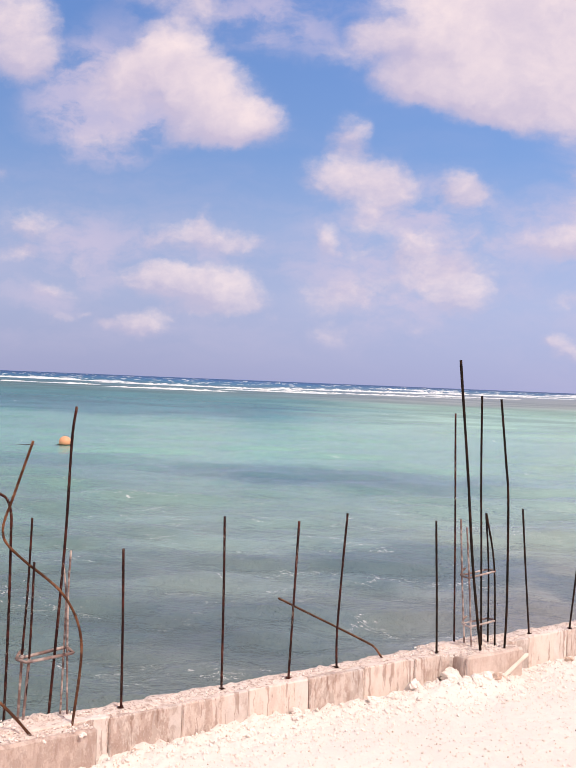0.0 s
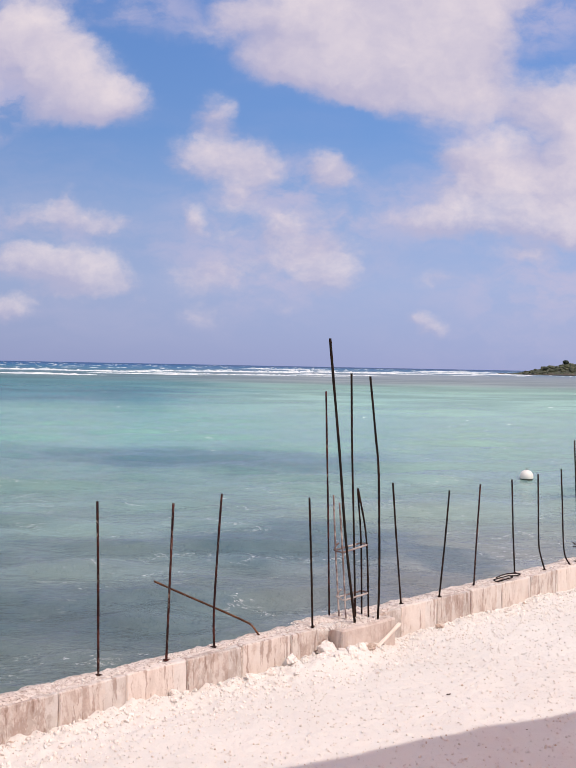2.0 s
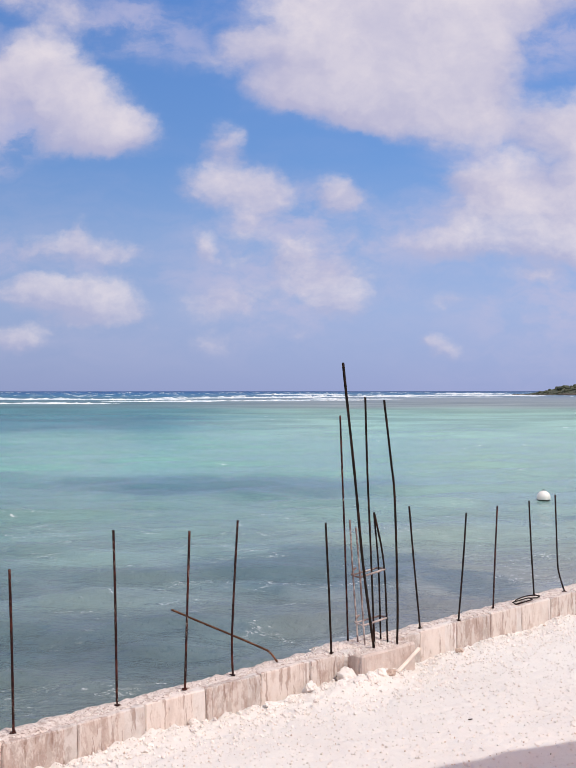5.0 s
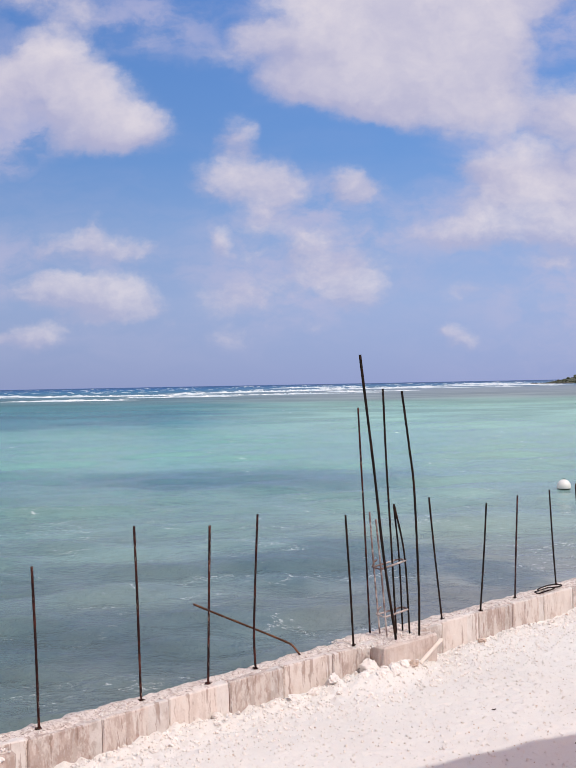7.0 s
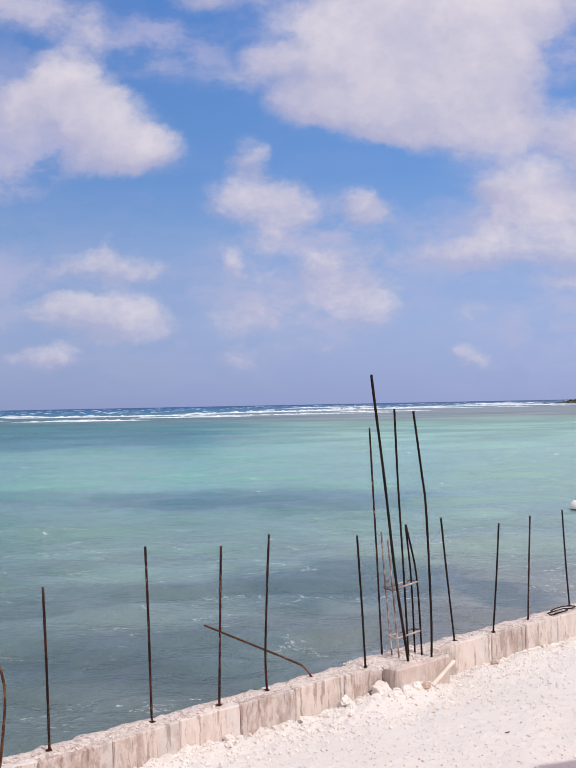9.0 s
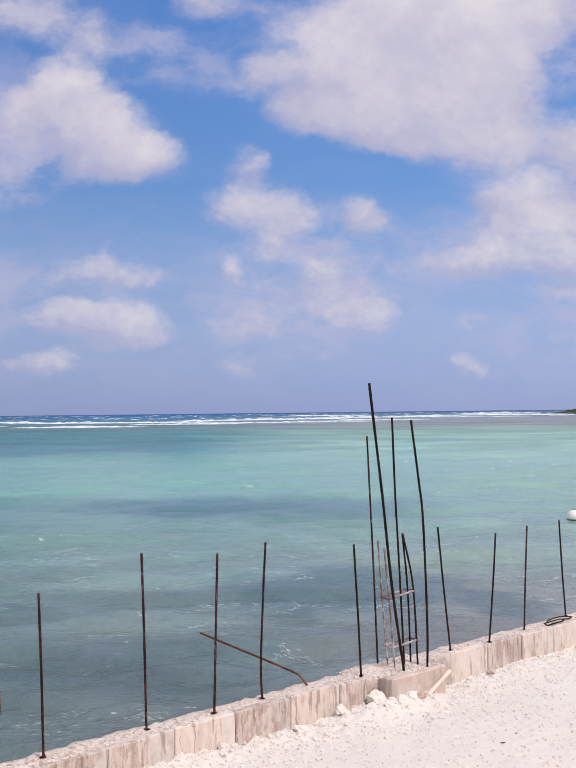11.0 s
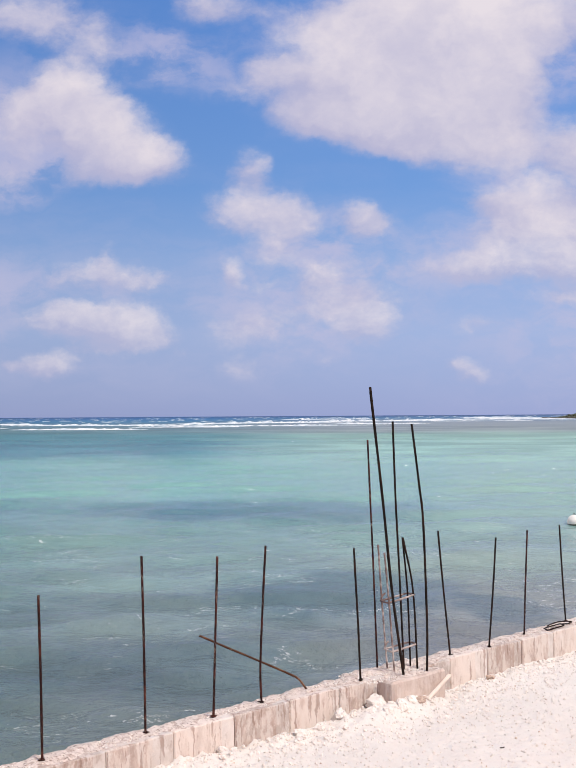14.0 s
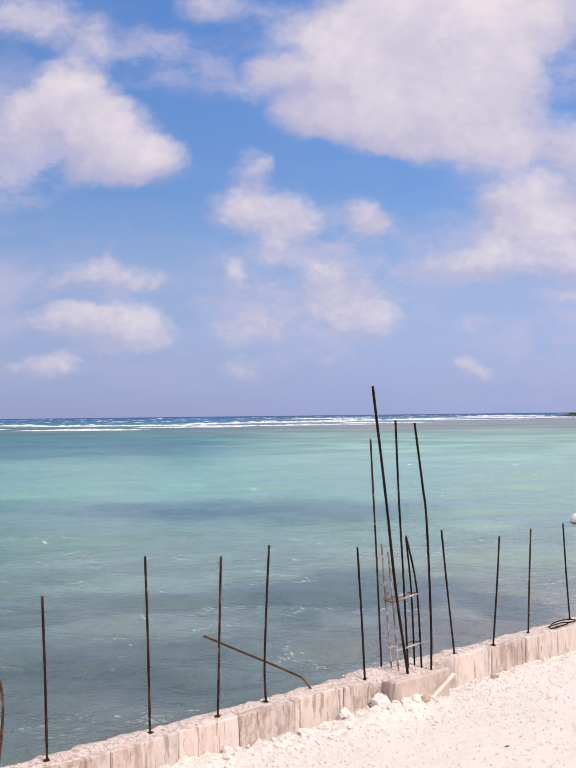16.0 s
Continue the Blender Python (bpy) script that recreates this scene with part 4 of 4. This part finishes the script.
# ---- far things in the water ----
def buoy(place, radius, mat, label):
    top = empty("buoy", pose(place[0], place[1], SEA), label, "buoy", "mooring buoys")
    bm = bmesh.new()
    bmesh.ops.create_uvsphere(bm, u_segments=28, v_segments=18, radius=radius)
    for v in bm.verts:
        v.co.z = v.co.z * 0.97 + radius * 0.76
    part("float_ball", bm, mat, top)
    # a dark band over the lower part of the ball
    bm = bmesh.new()
    bmesh.ops.create_uvsphere(bm, u_segments=28, v_segments=12, radius=radius * 1.02)
    bmesh.ops.bisect_plane(bm, geom=bm.verts[:] + bm.edges[:] + bm.faces[:], plane_co=(0, 0, -radius * 0.34), plane_no=(0, 0, 1), clear_outer=True)
    for v in bm.verts:
        v.co.z = v.co.z * 0.97 + radius * 0.76
    part("algae_skirt", bm, DARK_PLASTIC, top, "dark band round the waterline")
    ring = [Vector((0.13 * radius * math.cos(t), 0, radius * 1.80 + 0.13 * radius * math.sin(t))) for t in np.linspace(0, 6.283, 17)]
    part("lifting_eye", tube(ring, radius * 0.04, 6, 0.0, False), DARK_PLASTIC, top)
    return top


buoy((-12.13, 34.0), 0.215, BUOY_ORANGE, "faded orange round mooring buoy afloat in the lagoon")
buoy((5.62, 23.60), 0.157, BUOY_WHITE, "weathered white round mooring buoy with a dark band at its waterline")
ROPE_PATH = [Vector((-16.5, 32.8, SEA - 0.02)), Vector((-15.2, 33.5, SEA + 0.03)), Vector((-14.3, 33.3, SEA - 0.05)), Vector((-13.5, 33.8, SEA + 0.03)), Vector((-12.8, 34.1, SEA - 0.01)), Vector((-12.3, 34.0, SEA + 0.08))]
tagged(part("mooring_rope", tube(ROPE_PATH, 0.014, 6), ROPE), "dark wet mooring rope afloat beside the orange buoy", "rope")


LINE_PATH = [Vector((5.20, 23.70, SEA + 0.03)), Vector((5.32, 23.72, SEA + 0.02)), Vector((5.45, 23.74, SEA + 0.035)), Vector((5.56, 23.77, SEA + 0.03))]
tagged(part("mooring_rope", tube(LINE_PATH, 0.010, 6), ROPE), "short dark wet rope afloat beside the white buoy", "rope")


# ---- the reef's surf ----
def breaker(name, u0, u1, dist0, dist1, width, height, seed):
    """A broken line of white water across the reef, lumpy and torn at both edges."""
    count = max(60, int((u1 - u0) * dist0 / 0.45))
    verts, faces = [], []
    across = 9
    for i in range(count + 1):
        t = i / count
        u, d = u0 + (u1 - u0) * t, dist0 + (dist1 - dist0) * t
        ends = min(1.0, min(t, 1 - t) * 6 + 0.02)
        swell = max(0.0, 0.45 + 0.55 * noise.noise(Vector((u * 22, seed, 0))) + 0.4 * noise.noise(Vector((u * 130, seed, 3))) + 0.45 * noise.noise(Vector((u * 520, seed, 7))))
        for j in range(across):
            q = j / (across - 1) * 2 - 1
            spread = width * (0.35 + 0.65 * swell) * ends * (1 + 0.35 * noise.noise(Vector((u * 230, q * 3, seed))))
            hump = max(0.0, 1 - q * q) ** 0.7
            z = SEA - min(0.12, height) + (min(0.15, height * 1.2) + height * swell * ends * (0.75 + 0.5 * noise.noise(Vector((u * 300, q * 2, seed + 5))))) * hump
            y = d + q * spread + 0.008 * d * noise.noise(Vector((u * 60, 1.0, seed)))
            verts.append((u * d, y, z))
    for i in range(count):
        for j in range(across - 1):
            k = i * across + j
            faces.append((k, k + across, k + across + 1, k + 1))
    ob = part_data(name, verts, faces, FOAM)
    return tagged(ob, "white broken surf along the reef edge", "surf", "surf lines", "stuff")


SURF = [(-0.46, -0.28, 375, 330, 16, 0.9), (-0.33, -0.10, 300, 280, 9, 0.75), (-0.16, 0.02, 330, 380, 16, 1.1), (-0.02, 0.12, 430, 430, 22, 1.2),
        (0.06, 0.24, 500, 560, 22, 0.9), (-0.44, -0.32, 232, 230, 6, 0.45), (-0.32, -0.18, 205, 200, 6, 0.5), (-0.20, -0.08, 240, 236, 7, 0.5),
        (0.00, 0.10, 300, 302, 10, 0.5), (0.10, 0.20, 395, 400, 14, 0.4), (0.17, 0.25, 520, 480, 16, 0.5), (-0.05, 0.05, 650, 660, 30, 1.0),
        (0.12, 0.22, 740, 760, 40, 1.2), (-0.14, 0.06, 255, 262, 7, 0.45)]
for k, row in enumerate(SURF):
    breaker("breaker", *row, seed=40 + k)


def whitecaps():
    """Small broken crests on the open sea beyond the reef."""
    rng = random.Random(91)
    verts, faces = [], []
    for k in range(420):
        d = 420 * 4.0 ** rng.random()
        u = rng.uniform(-0.48, 0.30)
        long, high, deep = rng.uniform(0.6, 2.6) * (d / 500) ** 0.5, rng.uniform(0.06, 0.24) * (d / 500) ** 0.4, rng.uniform(1.0, 3.0)
        n = 6
        b = len(verts)
        for i in range(n + 1):
            q = i / n * 2 - 1
            h = high * (1 - q * q) * rng.uniform(0.5, 1.2)
            x, y = u * d + q * long, d + rng.uniform(-0.6, 0.6)
            verts += [(x, y - deep, SEA - 0.03), (x, y, SEA + h), (x, y + deep, SEA - 0.03)]
        for i in range(n):
            a = b + 3 * i
            faces += [(a, a + 3, a + 4, a + 1), (a + 1, a + 4, a + 5, a + 2)]
    return tagged(part_data("whitecaps", verts, faces, FOAM), "small white crests on the dark blue open sea", "whitecaps", kind="stuff")


whitecaps()


# ---- the headland ----
def headland():
    top = empty("headland", pose(190, 580, SEA), "low scrub-covered headland with dark rocks along its shore", "headland", kind="structure")

    def hill(x, q):
        rise = 8.6 * (1 - math.exp(-(max(0.0, x + 47) / 25.0) ** 1.1))
        return rise * max(0.0, 1 - q * q) ** 0.6 * (1 + 0.16 * noise.noise(Vector((x * 0.06, q * 2, 1))))

    xs, qs = np.linspace(-62, 240, 150), np.linspace(-1, 1, 24)
    gx, gq = np.meshgrid(xs, qs)
    gz = np.array([hill(a, b) - 0.3 for a, b in zip(gx.ravel(), gq.ravel())]).reshape(gx.shape)
    grid_sheet("hill", gx, gq * 60 + 40, gz, SHRUB, top)
    rng = random.Random(8)
    bm = bmesh.new()
    for k in range(900):
        x = rng.uniform(-47, 130)
        q = rng.uniform(-0.95, 0.25)
        base = hill(x, q)
        r = rng.uniform(0.5, 1.6) * min(1.0, 0.35 + (x + 47) / 34)
        made = bmesh.ops.create_icosphere(bm, subdivisions=2, radius=r)["verts"]
        for v in made:
            p = v.co / r
            p *= 1 + 0.45 * noise.noise(p * 2.2 + Vector((k, 0, 0)))
            v.co = Vector((p.x * r * 1.25 + x, p.y * r + q * 60 + 40, p.z * r * 0.8 + base + r * 0.15))
    tagged(part("scrub", bm, SHRUB, top), kind="stuff")
    bm = bmesh.new()
    for k in range(300):
        x = -70 + 210 * rng.random() ** 1.1
        r = rng.uniform(0.5, 1.7) * (0.55 if x < -47 else 1)
        made = bmesh.ops.create_icosphere(bm, subdivisions=1, radius=r)["verts"]
        y = -21 + rng.uniform(-3, 3) + (18 if x < -47 else 0)
        for v in made:
            p = v.co * (1 + 0.4 * noise.noise(v.co * 1.5 + Vector((k, 5, 0))))
            v.co = Vector((p.x * 1.8 + x, p.y + y, p.z * 0.65 + 0.2))
    tagged(part("shore_rocks", bm, SHORE_ROCK, top, smooth=False), kind="stuff")
    return top, hill


HEAD, hill_at = headland()


def headland_tree(x, y, z, height, spread, seed):
    """A wind-bent seaside tree: a leaning trunk, limbs, and a crown of many small clumps."""
    top = empty("tree", pose(x, y, z), "small dark wind-bent tree on the headland's ridge", "tree", "trees on the headland")
    rng = random.Random(seed)
    lean = Vector((rng.uniform(-0.4, 0.4), 0, 0))
    part("trunk", tube([(0, 0, -0.5), Vector((0, 0, height * 0.4)) + lean * 0.5, Vector((0, 0, height * 0.8)) + lean], 0.16, 7, 0.1), BARK, top)
    for k in range(4):
        a = rng.uniform(0, 6.28)
        tip = Vector((math.cos(a) * spread * 0.6, math.sin(a) * spread * 0.6, height * rng.uniform(0.7, 0.95)))
        part("limb", tube([Vector((0, 0, height * 0.4)) + lean * 0.5, tip * 0.6 + Vector((0, 0, height * 0.25)), tip], 0.07, 6, 0.1), BARK, top)
    bm = bmesh.new()
    for k in range(130):
        way = Vector((rng.gauss(0, 1), rng.gauss(0, 1), rng.gauss(0, 1))).normalized() * rng.random() ** 0.4
        r = rng.uniform(0.18, 0.46)
        c = Vector((way.x * spread, way.y * spread, height * (0.68 + 0.36 * way.z))) + lean
        made = bmesh.ops.create_icosphere(bm, subdivisions=1, radius=r)["verts"]
        for v in made:
            p = v.co * (1 + 0.6 * noise.noise(v.co * 6 + Vector((k, 0, 0))))
            v.co = Vector((p.x * 1.3, p.y, p.z * 0.7)) + c
    part("crown", bm, CROWN, top)
    return top


for x, q, h, sp, sd in ((-23, -0.2, 3.5, 1.8, 1), (-11, -0.15, 2.9, 1.6, 2), (-36, -0.25, 1.9, 1.4, 3), (14, -0.2, 3.2, 2.2, 4)):
    headland_tree(190 + x, 580 + q * 60 + 40, SEA + hill_at(x, q), h, sp, sd)


# ---- rubble and gravel ----
STONE_MESHES = []
for k in range(9):
    bm = lump(1.0, 50 + k, 0.72)
    me = bpy.data.meshes.new("stone")
    bm.to_mesh(me)
    bm.free()
    me.materials.append(CORAL)
    STONE_MESHES.append(me)
TAN_MESHES = []
for k in range(3):
    bm = lump(1.0, 70 + k, 0.75)
    me = bpy.data.meshes.new("stone")
    bm.to_mesh(me)
    bm.free()
    me.materials.append(TAN_STONE)
    TAN_MESHES.append(me)


def stone(s, n, size, seed, tan=False):
    rng = random.Random(seed)
    ob = new("stone", (TAN_MESHES if tan else STONE_MESHES)[seed % (3 if tan else 9)])
    size *= 0.85
    p = on_wall(s, n, ground_height(s, n) + size * 0.25)
    ob.matrix_basis = Matrix.Translation(p) @ pose(0, 0, 0, rng.uniform(-20, 20), rng.uniform(-20, 20), rng.uniform(0, 360)) @ Matrix.Diagonal((size * rng.uniform(0.9, 1.35), size, size * rng.uniform(0.8, 1.1), 1))
    return tagged(ob, "tan broken stone lying on the white sand" if tan else "white lump of broken coral rock by the wall", "stone", "rubble by the wall")


# the larger ones that lie before the footing and the wall
stone(0.31, 0.08, 0.085, 1)
stone(0.40, 0.20, 0.045, 2)
stone(0.20, 0.13, 0.04, 12)
stone(0.29, 0.19, 0.032, 13)
stone(0.58, 0.19, 0.038, 3, True)
stone(0.50, 0.19, 0.035, 4)
stone(0.02, 0.05, 0.045, 5)
stone(-0.17, 0.07, 0.04, 6)
stone(-0.30, 0.06, 0.05, 7)
stone(1.45, 0.07, 0.035, 8, True)
rng = random.Random(21)
for k in range(220):
    s = rng.uniform(-3.0, 3.8)
    n = 0.02 + abs(rng.gauss(0, 0.09))
    if 0.33 < s < 0.9 or -2.55 < s < -2.0:
        n += 0.13
    stone(s, n, rng.uniform(0.006, 0.018) * (1.4 if rng.random() < 0.15 else 1), 100 + k, rng.random() < 0.06)


def footing_stone(s, n, size, seed):
    """A lump of coral left lying on a footing's rough top."""
    rng = random.Random(seed)
    ob = new("stone", STONE_MESHES[seed % 9])
    ob.matrix_basis = Matrix.Translation(on_wall(s, n, TOP - 0.03 + size * 0.3)) @ pose(0, 0, 0, rng.uniform(-20, 20), rng.uniform(-20, 20), rng.uniform(0, 360)) @ Matrix.Diagonal((size * rng.uniform(0.9, 1.3), size, size * rng.uniform(0.8, 1.1), 1))
    return tagged(ob, "white lump of coral lying on the column footing", "stone", "rubble on the footing")


footing_stone(-2.09, -0.10, 0.030, 3)
footing_stone(-2.31, -0.20, 0.024, 5)
footing_stone(-2.36, -0.13, 0.026, 8)
footing_stone(-2.26, -0.15, 0.020, 10)
rng = random.Random(61)
for k in range(46):
    footing_stone(rng.uniform(-2.5, -2.06), rng.uniform(-0.22, 0.11), rng.uniform(0.006, 0.017), 300 + k)


def dry_leaf(x, y, size, turn):
    """A small curled dry leaf on the sand."""
    bm = bmesh.new()
    bmesh.ops.create_grid(bm, x_segments=8, y_segments=4, size=1.0)
    for v in bm.verts:
        a, b = v.co.x, v.co.y
        v.co = Vector((a, b * 0.45 * (1 - a * a * 0.8), 0.35 * b * b + 0.18 * a * a)) * size
    p = WALL.inverted() @ Vector((x, y, 0))
    ob = part("dry_leaf", bm, DARK_WOOD)
    ob.matrix_basis = pose(x, y, ground_height(p.x, -p.y) + 0.006, 0, 0, turn)
    return tagged(ob, "small dark curled dry leaf on the white sand", "leaf", "dry leaves on the sand")


dry_leaf(0.912, 5.505, 0.014, 20)
dry_leaf(1.23, 5.03, 0.008, 70)


def gravel(name, count, lo, hi, mat, label, seed, spread=False, reach=3.3):
    """Loose small stones strewn over the sand, as one mass."""
    rng = random.Random(seed)
    ball = bmesh.new()
    bmesh.ops.create_icosphere(ball, subdivisions=1, radius=1.0)
    corners = [v.co.copy() for v in ball.verts]
    tris = [tuple(v.index for v in f.verts) for f in ball.faces]
    ball.free()
    verts, faces = [], []
    for k in range(count):
        s = rng.uniform(-3.0, 5.0)
        n = 0.03 + (reach * rng.random() if spread else reach * rng.random() ** 1.7)
        size = lo + (hi - lo) * rng.random() ** 3
        c = on_wall(s, n, ground_height(s, n) + size * 0.32)
        turn = Euler((rng.uniform(0, 6), rng.uniform(0, 6), rng.uniform(0, 6))).to_matrix()
        b = len(verts)
        long = rng.uniform(0.75, 1.35)
        verts += [c + turn @ Vector((v.x * long, v.y, v.z * 0.75)) * (size * rng.uniform(0.72, 1.18)) for v in corners]
        faces += [tuple(b + i for i in t) for t in tris]
    ob = part_data(name, verts, faces, mat, smooth=False)
    return tagged(ob, label, "gravel", kind="stuff")


gravel("gravel", 11000, 0.0024, 0.0085, CORAL_GRAVEL, "white crushed coral gravel over the sand", 31)
gravel("pebbles", 11000, 0.0022, 0.0098, CORAL_GRAVEL, "small pale coral pebbles scattered over the trodden sand", 35, True)
gravel("rubble", 3600, 0.003, 0.013, CORAL, "loose white coral rubble heaped along the wall's foot", 33, reach=0.42)
gravel("grit", 1500, 0.0025, 0.008, GREY_GRIT, "scattered grey grit and dry flecks on the sand", 32, True)

# crumbs of mortar and coral along the wall's broken top
rng = random.Random(77)
verts, faces = [], []
for k in range(2200):
    s, n = rng.uniform(-3.4, 4.6), rng.uniform(-0.135, -0.03)
    if rng.random() < 0.3:
        s, n = rng.uniform(0.24, 0.84), rng.uniform(-0.21, 0.08)
    elif rng.random() < 0.25:
        s, n = rng.uniform(-2.5, -2.05), rng.uniform(-0.2, 0.1)
    size = 0.002 + 0.006 * rng.random() ** 2
    c = on_wall(s, n, TOP - 0.005)
    turn = Euler((rng.uniform(0, 6), rng.uniform(0, 6), rng.uniform(0, 6))).to_matrix()
    b = len(verts)
    verts += [c + turn @ Vector(v) * size * rng.uniform(0.6, 1.3) for v in ((1, 0, 0), (-1, 0, 0), (0, 1, 0), (0, -1, 0), (0, 0, 1), (0, 0, -1))]
    faces += [tuple(b + i for i in t) for t in ((0, 2, 4), (2, 1, 4), (1, 3, 4), (3, 0, 4), (2, 0, 5), (1, 2, 5), (3, 1, 5), (0, 3, 5))]
tagged(part_data("mortar_crumbs", verts, faces, CORAL, smooth=False), "pale crumbs of mortar and coral on the wall's top", "rubble", kind="stuff")
